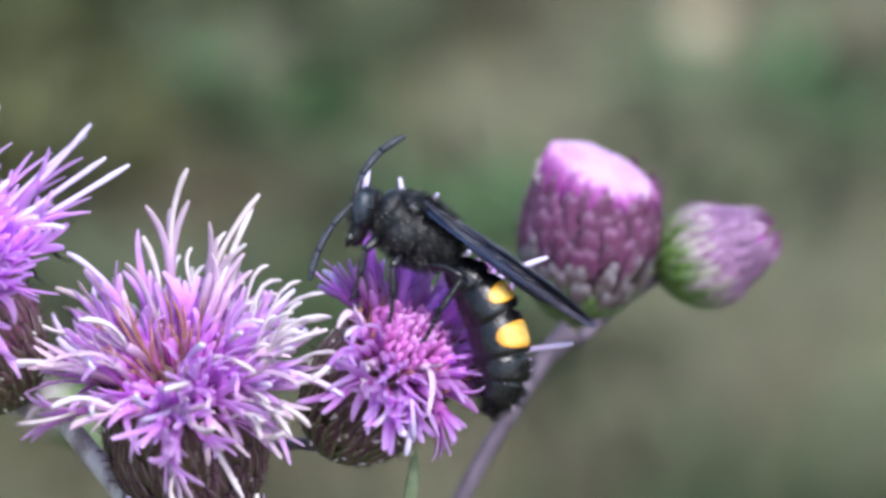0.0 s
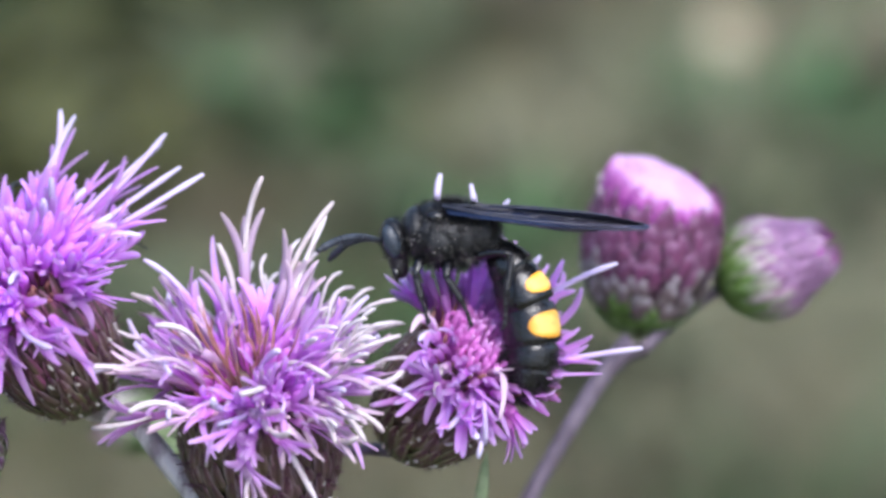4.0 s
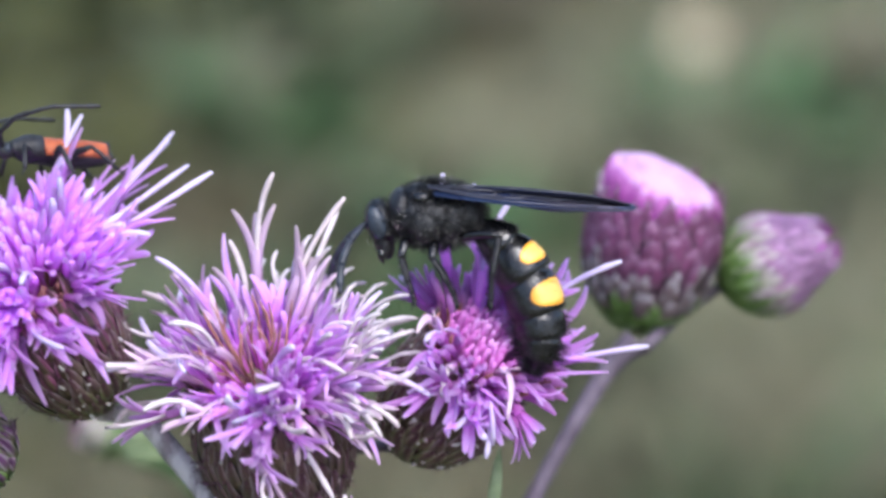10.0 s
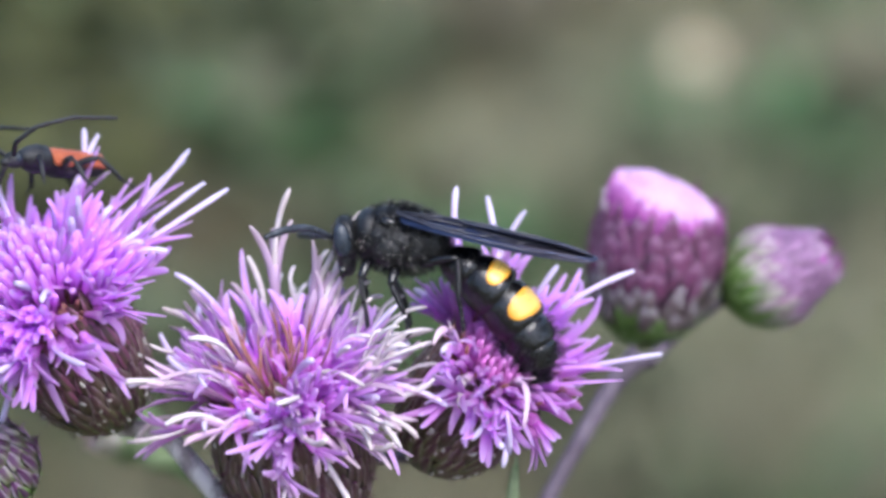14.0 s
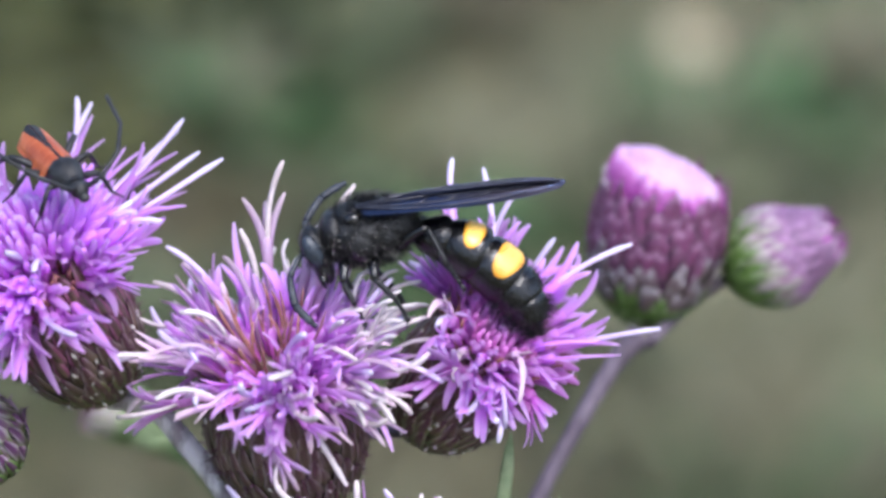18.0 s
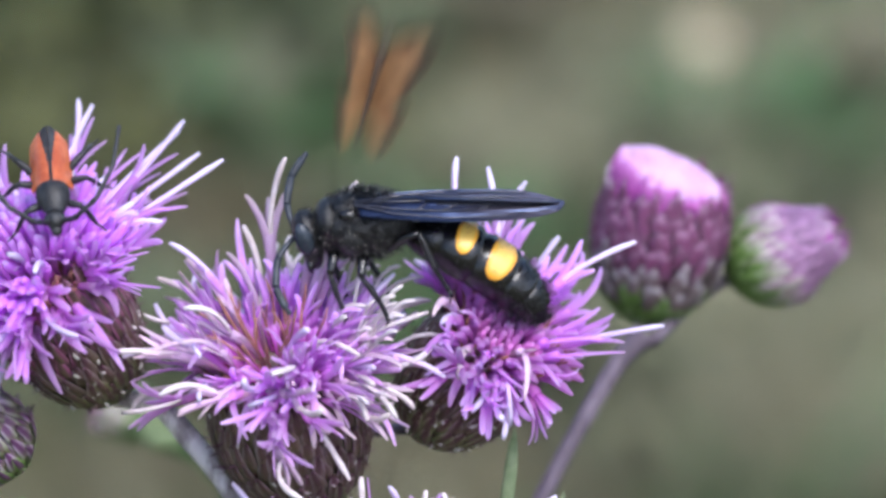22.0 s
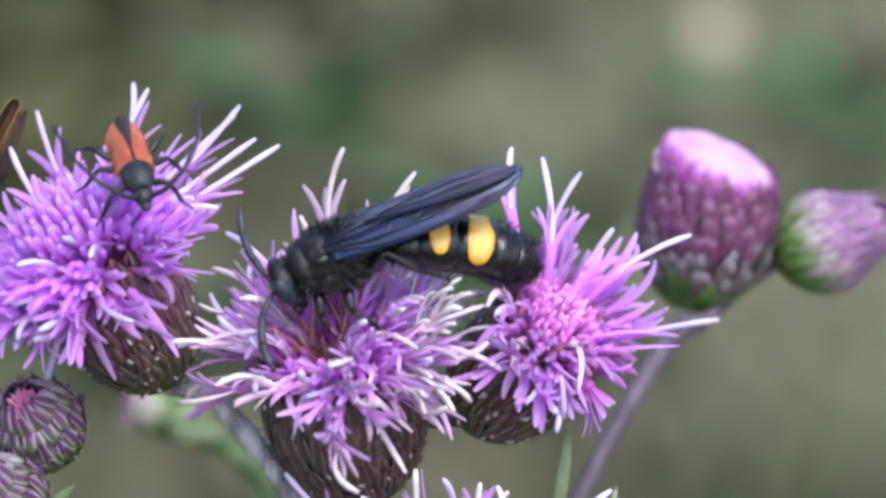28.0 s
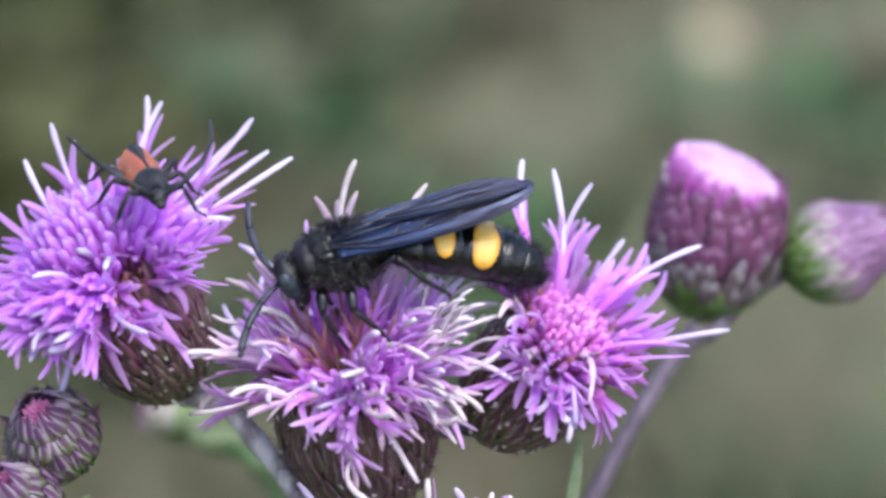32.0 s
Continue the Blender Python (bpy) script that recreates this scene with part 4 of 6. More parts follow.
for i in range(64):
    a = 2 * math.pi * (i + rnd.uniform(-0.3, 0.3)) / 64
    d = Vector((math.cos(a), math.sin(a), 0))
    h = rnd.uniform(-0.6, 1.1) + 0.9 * leftA.dot(d)
    rimA.tube([d * 4.1 + Vector((0, 0, -3.6)), d * 4.02 + Vector((0, 0, h * 0.5 - 0.5)), d * 3.86 + Vector((0, 0, h))], (0.28, 0.23, 0.05), 5, u0=0.0)
lipA = Shape()
for i in range(46):
    a = 2 * math.pi * (i + rnd.uniform(-0.3, 0.3)) / 46
    d = Vector((math.cos(a), math.sin(a), 0))
    h = rnd.uniform(0.4, 0.9) + 0.9 * leftA.dot(d)
    lipA.tube([d * 3.85 + Vector((0, 0, -1.6)), d * 3.78 + Vector((0, 0, h * 0.6)), d * 3.55 + Vector((0, 0, h)), d * 3.4 + Vector((0, 0, h + 0.25))], (0.27, 0.30, 0.27, 0.08), 5, u0=0.0)
tagged(part("floret_lip", lipA.mesh("floret_lip", BUD_KNOB), budA, None, "bright pink outer florets"), kind="stuff")
tagged(part("floret_rim", rimA.mesh("floret_rim", MAGENTA_DEEP), budA, None, "magenta rim florets"), kind="stuff")
tuft = Shape()
for i in range(16):
    d = (leftA + Vector((rnd.uniform(-.3, .3), rnd.uniform(-.3, .3), 0))).normalized() * 3.9
    tuft.tube([d + Vector((0, 0, -1.2)), d * 1.04 + Vector((0, 0, 0.2)), d * 1.08 + Vector((rnd.uniform(-.3, .3), rnd.uniform(-.3, .3), rnd.uniform(0.5, 1.3)))], (0.16, 0.2, 0.08), 5)
tagged(part("withered_tuft", tuft.mesh("withered_tuft", CREAM), budA, None, "small cream withered tuft at the rim"), kind="stuff")
uB, vB = px(1534, 400)
mB = VIEW @ Matrix.Translation(flat_at(uB, vB, WB - 1.0) * MM) @ axis_turn((0.88, 0.36, 0.30))
profB = [(-6.7 * (1 - i / 12), max(0.5, 3.48 * math.sin(math.pi * (0.07 + 0.83 * i / 12)) ** 0.7)) for i in range(13)]
budB = part("flower_bud", Shape().lathe(profB + [(0.2, 0.8)], 24).mesh("flower_bud", BUD_PALE), shoot, shoot.matrix_basis.inverted() @ mB, "young green bud with white-pink bracts")
add_bracts(budB, profB, 11, 27, BRACT_LILAC, 2.6, 0.31, lift=1.5, tiers=((2.2, BRACT_GREEN), (4.8, BRACT_WHITE)), reach=0.86, curl=0.0)
tipB = Shape()
for i in range(50):
    a, q = 2.4 * i, math.sqrt((i + 0.5) / 50)
    b = Vector((2.4 * q * math.cos(a), 2.4 * q * math.sin(a), -1.0))
    tipB.tube([b, b * 0.9 + Vector((0, 0, 1.9 - 1.2 * q * q))], (0.3, 0.12), 5, u0=0.1)
part("bud_tip", tipB.mesh("bud_tip", MAGENTA_DEEP), budB, None, "magenta tip")
stem(shoot, [(*px(1225, 565), WB), (*px(1180, 610), WB), (*px(1106, 730), WB + 1), (*px(1018, 890), WB + 1), (*px(900, 1120), WB), (*px(820, 1700), WB - 4)], (1.0, 0.68, 0.58, 0.56, 0.7, 1.2), label="grey-purple ribbed stem")
stem(shoot, [(*px(1405, 460), WB - 2), (*px(1370, 470), WB - 3), (*px(1300, 520), WB - 2), (*px(1235, 580), WB)], (0.45, 0.4, 0.4, 0.5), STEM)
foot2 = VIEW_INV @ Vector((0.012, 0.05, -0.02)) / MM
k = REACH / (REACH - foot2.z)
stem(shoot, [(*px(820, 1690), WB - 4), (*px(800, 2600), WB - 12), (foot2.x * k, foot2.y * k, foot2.z)], (1.2, 1.8, 2.6))

# ---- bud and stems far behind, out of focus ----
back = tagged(new("young_thistle"), "young thistle with a pale green bud, standing behind", "thistle")
back.matrix_basis = Matrix.Translation((-0.03, 0.09, 0))
budC, profC, _ = flower_head(back, *px(256, 700), -60.0, (-0.80, 0.25, 0.2), 5.6, 2.1, 1.7, "flower_bud", "young green bud with a pinkish tip", CORE_GREEN)
add_bracts(budC, profC, 8, 14, BRACT_WHITE, 1.5, 0.42, lift=2, tiers=((5, BRACT_GREEN),))
foot3 = VIEW_INV @ Vector((-0.03, 0.09, -0.02)) / MM
k = REACH / (REACH - foot3.z)
stem(back, [(*px(330, 738), -60), (*px(420, 780), -60), (*px(480, 880), -60), (*px(490, 1200), -60), (*px(470, 1600), -60)], (0.4, 0.4, 0.5, 0.8, 1.2), GRASS_GREEN, label="green stem")
stem(back, [(*px(470, 1590), -60), (foot3.x * k, foot3.y * k, foot3.z)], (1.2, 2.4), STEM_GREEN)
leaf(back, [(*px(330, 760), -60), (*px(370, 770), -60), (*px(420, 790), -60), (*px(460, 850), -60)], 0.7, "green leaf", GRASS_GREEN)

for path in ([(300, 745), (335, 728), (372, 722), (402, 736)], [(318, 752), (352, 764), (388, 760), (415, 744)], [(420, 800), (470, 815), (505, 850), (520, 900)]):
    leaf(back, [(*px(x, y), -58) for x, y in path], 0.9, "green leaf")

# ---- the black wasp with yellow bands ----
wasp = tagged(new("wasp"), "black hairy wasp with two yellow bands and smoky wings", "wasp")
part("thorax", Shape().lathe([(3.0, 0.35), (2.75, 1.0), (2.2, 1.5), (1.3, 1.85), (0.2, 2.0), (-1.0, 1.9), (-2.0, 1.55), (-2.7, 1.1), (-3.0, 0.5)], 28, 0, "x", 0.92).mesh("thorax", CHITIN_MATT), wasp, None, "black hairy thorax")
part("pronotum", Shape().ball((2.0, 0, 0.4), (0.95, 1.72, 1.42)).mesh("pronotum", CHITIN_MATT), wasp, None, "black collar behind the head")
part("mesoscutum", Shape().ball((0.75, 0, 0.78), (1.55, 1.62, 1.30)).mesh("mesoscutum", CHITIN_MATT), wasp, None, "domed black back plate")
part("scutellum", Shape().ball((-0.98, 0, 1.1), (0.72, 1.18, 0.92)).ball((-1.75, 0, 0.85), (0.42, 1.0, 0.8)).mesh("scutellum", CHITIN), wasp, None, "shiny black hind back plate")
part("propodeum", Shape().ball((-2.15, 0, 0.1), (0.95, 1.5, 1.5)).mesh("propodeum", CHITIN_MATT), wasp)
for s_ in (1, -1):
    part("tegula", Shape().ball((0.75, s_ * 1.52, 1.12), (0.58, 0.34, 0.36)).mesh("tegula", CHITIN), wasp, None, "shiny black wing-root scale")
    part("side_plate", Shape().ball((0.5, s_ * 1.25, -0.45), (1.2, 0.8, 1.15)).ball((-1.0, s_ * 1.2, -0.35), (0.85, 0.65, 1.0)).mesh("side_plate", CHITIN_MATT), wasp)


def fur(name, count, surface, length, mat, seed, parent, thin=0.022):
    r = random.Random(seed)
    s = Shape()
    for _ in range(count):
        p, n = surface(r)
        d = (n + Vector((r.uniform(-.5, .5), r.uniform(-.5, .5), r.uniform(-.5, .5)))).normalized()
        l = length * r.uniform(0.5, 1.2)
        s.tube([p - d * 0.1, p + d * l * 0.6 + Vector((-0.08, 0, 0)), p + d * l + Vector((-0.2, 0, -0.03))], (thin, thin * 0.8, thin * 0.3), 3)
    return tagged(part(name, s.mesh(name, mat), parent), kind="stuff")


def on_ellipsoid(c, size):
    def f(r):
        while True:
            n = Vector((r.uniform(-1, 1), r.uniform(-1, 1), r.uniform(-1, 1)))
            if 0.1 < n.length < 1:
                n.normalize()
                return Vector((c[0] + n.x * size[0], c[1] + n.y * size[1], c[2] + n.z * size[2])), n
    return f


fur("hair", 3000, on_ellipsoid((0, 0, 0.1), (2.9, 2.0, 2.0)), 0.5, HAIR, 5, wasp)
fur("pale_hair", 330, on_ellipsoid((0, 0, 0.1), (2.9, 2.0, 2.0)), 0.55, PALE_HAIR, 6, wasp, 0.018)



def dust(count, surface, seed, parent):
    """Single pale pollen grains caught in the hair."""
    r = random.Random(seed)
    s = Shape()
    for _ in range(count):
        p, n = surface(r)
        k = r.uniform(0.016, 0.038)
        s.ball(tuple(p + n * r.uniform(0.05, 0.3)), (k, k, k), 0, 6, 4)
    return tagged(part("pollen", s.mesh("pollen", POLLEN), parent, None, "pale pollen grains"), kind="stuff")


dust(240, on_ellipsoid((0.2, 0, 0.0), (2.8, 2.0, 1.95)), 16, wasp)

# head, hanging a little below the thorax
HEAD_AT = mm(3.3, 0, -0.35)
wasp_head = part("head", Shape().ball((0, 0, 0), (0.92, 1.4, 1.5)).ball((0.12, 0, -1.2), (0.62, 0.86, 1.15)).mesh("head", CHITIN_MATT), wasp, HEAD_AT @ pose(0, 0, 0, 0, 14, 0), "black head")
for s_ in (1, -1):
    part("eye", Shape().ball((0.22, s_ * 1.16, 0.05), (0.58, 0.44, 1.08)).mesh("eye", EYE_BLACK), wasp_head, None, "black compound eye with a bluish-grey sheen in its colour")
    part("mandible", Shape().tube([(0.4, s_ * 0.55, -1.6), (0.5, s_ * 0.5, -2.15), (0.5, s_ * 0.15, -2.5)], (0.26, 0.2, 0.06), 8).mesh("mandible", CHITIN), wasp_head)
fur("hair", 420, on_ellipsoid((0, 0, 0), (0.95, 1.45, 1.35)), 0.4, HAIR, 8, wasp_head)
dust(50, on_ellipsoid((0.1, 0, -0.3), (0.95, 1.3, 1.4)), 17, wasp_head)


def antenna(curve_to, joints, first=0):
    """A run of antenna joints along +x, slightly curved in its own xz plane: the mesh, its end and the angle there."""
    path, radii = [], []
    p, a = Vector((0, 0, 0)), 0.0
    for i in range(first, first + joints):
        d = Vector((math.cos(a), 0, math.sin(a)))
        r = 0.165 + 0.085 * min(1, i / 5) - (0.08 if i == 11 else 0)
        path += [p + d * 0.03, p + d * 0.25, p + d * 0.44]
        radii += [r * 0.93, r, r * 0.99]
        p, a = p + d * 0.47, a + curve_to
    return Shape().tube(path, radii, 10).mesh("antenna", ANTENNA), p, a


antennae = []
for curve in (-0.06, 0.05):
    runs = [antenna(curve, 4), antenna(curve, 4, 4), antenna(curve, 4, 8)]
    low = part("antenna", runs[0][0], wasp, None, "thick curved dark antenna")
    antennae.append((low, part("middle_joints", runs[1][0], low), part("tip_joints", runs[2][0], low), [(mm(*end), math.degrees(slant)) for _, end, slant in runs]))

# abdomen: six rings that bend on one another
RINGS = [(2.0, 0.75, 1.55), (2.3, 1.65, 1.95), (2.4, 1.95, 1.95), (1.5, 1.9, 1.72), (1.2, 1.68, 1.32), (1.1, 1.28, 0.25)]
rings = []
for i, (l, r0, r1) in enumerate(RINGS):
    prof = [(0.25, r0 * 0.75), (0.0, r0 * 0.93), (-0.18 * l, r0 + (r1 - r0) * 0.35), (-0.5 * l, r0 + (r1 - r0) * 0.72 + 0.06), (-0.82 * l, r1 + 0.07), (-0.97 * l, r1 + 0.03), (-1.03 * l, r1 * 0.92)]
    ring = part("abdomen_ring", Shape().lathe(prof, 28, 0, "x", 0.9).mesh("abdomen_ring", CHITIN), wasp, None, "glossy black abdomen ring")
    rings.append(ring)

    def skin(r, prof=prof, l=l):
        x = -r.uniform(0.05, 1.0) * l
        rad = [b[1] + (a[1] - b[1]) * (x - b[0]) / (a[0] - b[0]) for a, b in zip(prof, prof[1:]) if b[0] <= x <= a[0]][0]
        an = r.uniform(0, 2 * math.pi)
        n = Vector((0, math.sin(an), math.cos(an) * 0.9))
        return Vector((x, rad * n.y, rad * n.z)), n.normalized()
    fur("hair", (140, 90, 90, 300, 360, 380)[i], skin, 0.34 if i < 3 else 0.62, HAIR, 40 + i, ring, 0.016)
    if i in (1, 2):
        band = Shape()
        half, wide = (82, 0.62) if i == 1 else (98, 0.80)
        vs, fs, cols, nn = [], [], 9, 29
        for k in range(nn):
            th = -1 + 2 * k / (nn - 1)
            wdt = wide * l * 0.5 * (max(0.0, 1 - abs(th) ** 3.2)) ** 0.5 * (1 - 0.30 * math.exp(-(th * 5) ** 2)) + 0.01
            for j in range(cols):
                x = -0.52 * l + wdt * (1 - 2 * j / (cols - 1))
                rad = [b[1] + (a[1] - b[1]) * (x - b[0]) / (a[0] - b[0]) for a, b in zip(prof, prof[1:]) if b[0] <= x <= a[0]][0] + (0.035 if 0 < j < cols - 1 and 0 < k < nn - 1 else -0.02)
                an = radians(half) * th
                vs.append((x, rad * math.sin(an), rad * math.cos(an) * 0.9))
        fs = [(k * cols + j, k * cols + j + 1, (k + 1) * cols + j + 1, (k + 1) * cols + j) for k in range(nn - 1) for j in range(cols - 1)]
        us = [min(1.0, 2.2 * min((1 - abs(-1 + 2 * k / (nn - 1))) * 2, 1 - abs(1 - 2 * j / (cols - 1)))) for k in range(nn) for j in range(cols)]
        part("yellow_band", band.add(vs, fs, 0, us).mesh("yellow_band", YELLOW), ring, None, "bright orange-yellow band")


def wing_mesh(length, width, name):
    """A long blade that lies along -x, its leading edge outwards (+y), slightly cambered and rippled."""
    s = Shape()
    nl, nw = 34, 25
    vs = []
    for i in range(nl):
        t = i / (nl - 1)
        wdt = width * (0.22 + 0.78 * math.sin(math.pi * min(1, 0.12 + 0.62 * t)) ** 0.9) * math.sqrt(max(0.0, 1 - max(0, (t - 0.68) / 0.32) ** 2.3)) + 0.02
        for j in range(nw):
            q = -0.5 + j / (nw - 1)
            vs.append((-length * t - 0.25 * length * 0.1 * (q + 0.5), wdt * q + 0.10 * width, 0.10 * math.cos(q * math.pi) + min(1, t * 2.5) * (0.055 * math.sin(q * 24 + t * 4) + 0.03 * math.sin(q * 43 - t * 9))))
    top = [(i * nw + j, i * nw + j + 1, (i + 1) * nw + j + 1, (i + 1) * nw + j) for i in range(nl - 1) for j in range(nw - 1)]
    o = len(vs)
    vs += [(x, y, z - 0.035) for x, y, z in vs]
    edge = [i * nw for i in range(nl)] + [(nl - 1) * nw + j for j in range(1, nw)] + [i * nw + nw - 1 for i in range(nl - 2, -1, -1)] + [j for j in range(nw - 2, 0, -1)]
    fs = top + [tuple(reversed([k + o for k in f])) for f in top] + [(edge[k], edge[k - 1], edge[k - 1] + o, edge[k] + o) for k in range(len(edge))]
    s.add(vs, fs, 0, [(k % o) // nw / (nl - 1) for k in range(2 * o)])
    return s.mesh(name, WING)


def veins(length, width, lines, parent):
    for pts in lines:
        path = [(-length * t, width * q, 0.19) for t, q in pts]
        part("vein", Shape().tube(path, [0.07 - 0.03 * i / (len(path) - 1) for i in range(len(path))], 5).mesh("vein", VEIN), parent)


FORE = [[(0.0, 0.12), (0.2, 0.40), (0.45, 0.55), (0.7, 0.52), (0.82, 0.42)], [(0.0, 0.08), (0.2, 0.25), (0.42, 0.33), (0.6, 0.30)], [(0.0, 0.03), (0.25, 0.02), (0.5, 0.0), (0.72, 0.08)],
        [(0.0, 0.0), (0.2, -0.12), (0.4, -0.25), (0.52, -0.32)], [(0.42, 0.33), (0.5, 0.14), (0.52, 0.0)], [(0.6, 0.30), (0.66, 0.2), (0.68, 0.06)]]
FORE += [[(0.05, -0.05), (0.3, -0.22), (0.62, -0.2)], [(0.4, 0.12), (0.6, 0.15), (0.85, 0.2)], [(0.5, -0.05), (0.7, -0.08), (0.9, 0.02)], [(0.52, -0.18), (0.7, -0.22), (0.84, -0.16)], [(0.3, 0.3), (0.34, 0.14), (0.36, 0.0)]]
HIND = [[(0.0, 0.1), (0.3, 0.3), (0.6, 0.4), (0.8, 0.32)], [(0.0, 0.0), (0.3, 0.05), (0.6, 0.05)]]
wings = []
for s_ in (1, -1):
    fore = part("forewing", wing_mesh(12.6, 3.6, "forewing"), wasp, None, "smoky blue-black forewing with blue sheen in its colour")
    veins(12.6, 3.6, FORE, fore)
    hind = part("hindwing", wing_mesh(8.6, 2.6, "hindwing"), wasp, None, "smoky hindwing")
    veins(8.6, 2.6, HIND, hind)
    wings += [(fore, s_, 1), (hind, s_, 0)]


def leg(side, root, knee, ankle, toe):
    """femur, tibia and tarsus of one leg, with bristles on the tibia."""
    L = part("leg", Shape().tube(bend(root, knee, (0, 0, 0.2)), (0.26, 0.34, 0.37, 0.35, 0.31, 0.27, 0.2), 9, flat=0.8).mesh("leg", CHITIN), wasp, None, "black bristly leg")
    tib = Shape().tube(bend(knee, ankle, (0, 0, 0.08)), (0.15, 0.18, 0.2, 0.2, 0.2, 0.19, 0.15), 8)
    r = random.Random(int(root[0] * 10))
    kn, an = Vector(knee), Vector(ankle)
    bristle = Shape()
    for i in range(26):
        p = kn.lerp(an, r.random())
        d = Vector((r.uniform(-1, 1), r.uniform(-1, 1), r.uniform(-1, 1))).normalized()
        bristle.tube([p, p + d * 0.45 + (an - kn).normalized() * 0.2], (0.03, 0.008), 3)
    part("tibia", tib.mesh("tibia", CHITIN_MATT), L)
    tagged(part("bristle", bristle.mesh("bristle", CHITIN_MATT), L), kind="stuff")
    tar = Shape()
    path = bend(ankle, toe, (0, 0, 0.15), 6)
    for a, b in zip(path, path[1:]):
        tar.tube([a, a.lerp(b, 0.2), a.lerp(b, 0.85), b], (0.11, 0.15, 0.17, 0.1), 7)
    tar.tube([path[-1], path[-1] + Vector((0.15, 0.15, -0.1)), path[-1] + Vector((0.2, 0.2, -0.3))], (0.07, 0.05, 0.02), 5)
    part("tarsus", tar.mesh("tarsus", CHITIN_MATT), L)
    L["side"] = side
    return L


legs = []
for s_ in (1, -1):
    legs.append(leg(s_, (1.7, s_ * 0.9, -1.4), (2.1, s_ * 1.9, -2.5), (1.7, s_ * 2.0, -4.0), (1.3, s_ * 2.1, -5.4)))
    legs.append(leg(s_, (0.0, s_ * 1.1, -1.6), (0.2, s_ * 2.4, -2.6), (-0.8, s_ * 2.5, -4.2), (-1.3, s_ * 2.3, -5.6)))
    legs.append(leg(s_, (-1.5, s_ * 1.1, -1.4), (-3.7, s_ * 2.3, -0.5), (-4.1, s_ * 2.6, -3.1), (-4.6, s_ * 2.4, -4.9)))

# ---- the red beetle ----
beetle = tagged(new("beetle"), "slender longhorn beetle with orange-red wing cases, dark seam and black head", "beetle")
for s_ in (1, -1):
    vs, nl, nw = [], 29, 15
    for i in range(nl):
        t = i / (nl - 1)
        wd = 1.26 * (1 - 0.12 * t ** 1.5) * (1 - max(0, (t - 0.78) / 0.22) ** 2.6 * 0.6) * min(1, 0.94 + t)
        for j in range(nw):
            q = j / (nw - 1)
            vs.append((0.4 - 4.5 * t, s_ * (0.02 + wd * q), 0.62 + 0.45 * math.cos(q * 1.45) * (1 - 0.3 * t) - 0.7 * q ** 3))
    o = len(vs)
    vs += [(x, y * 0.97, z - 0.12) for x, y, z in vs]
    tp = [(i * nw + j, i * nw + j + 1, (i + 1) * nw + j + 1, (i + 1) * nw + j) for i in range(nl - 1) for j in range(nw - 1)]
    edge = [i * nw for i in range(nl)] + [(nl - 1) * nw + j for j in range(1, nw)] + [i * nw + nw - 1 for i in range(nl - 2, -1, -1)] + [j for j in range(nw - 2, 0, -1)]
    sh = Shape()
    mats = [1 if abs(vs[f[0]][1]) < 0.06 + 0.75 * max(0.0, f[0] // nw / nl - 0.28) or f[0] // nw >= nl * 0.88 else 0 for f in tp]
    sh.add(vs, tp + [tuple(reversed([k + o for k in f])) for f in tp] + [(edge[k], edge[k - 1], edge[k - 1] + o, edge[k] + o) for k in range(len(edge))])
    sh.m[:len(mats)] = mats
    part("wing_case", sh.mesh("wing_case", RED, BEETLE_BLACK), beetle, None, "orange-red wing case with dark seam and tip")
part("body", Shape().lathe([(0.6, 0.7), (-0.5, 1.15), (-2.3, 1.1), (-3.7, 0.8), (-4.4, 0.2)], 18, 0, "x", 0.75).mesh("body", BEETLE_BLACK), beetle)
part("pronotum", Shape().lathe([(0.25, 0.80), (0.5, 1.0), (1.0, 1.05), (1.6, 0.92), (2.1, 0.66), (2.4, 0.46)], 20, 0, "x", 0.9, Matrix.Translation((0, 0, 0.3))).mesh("pronotum", BEETLE_BLACK), beetle)
b_head = part("head", Shape().ball((2.75, 0, 0.15), (0.65, 0.58, 0.55)).ball((3.35, 0, -0.05), (0.4, 0.34, 0.3)).mesh("head", BEETLE_BLACK), beetle)
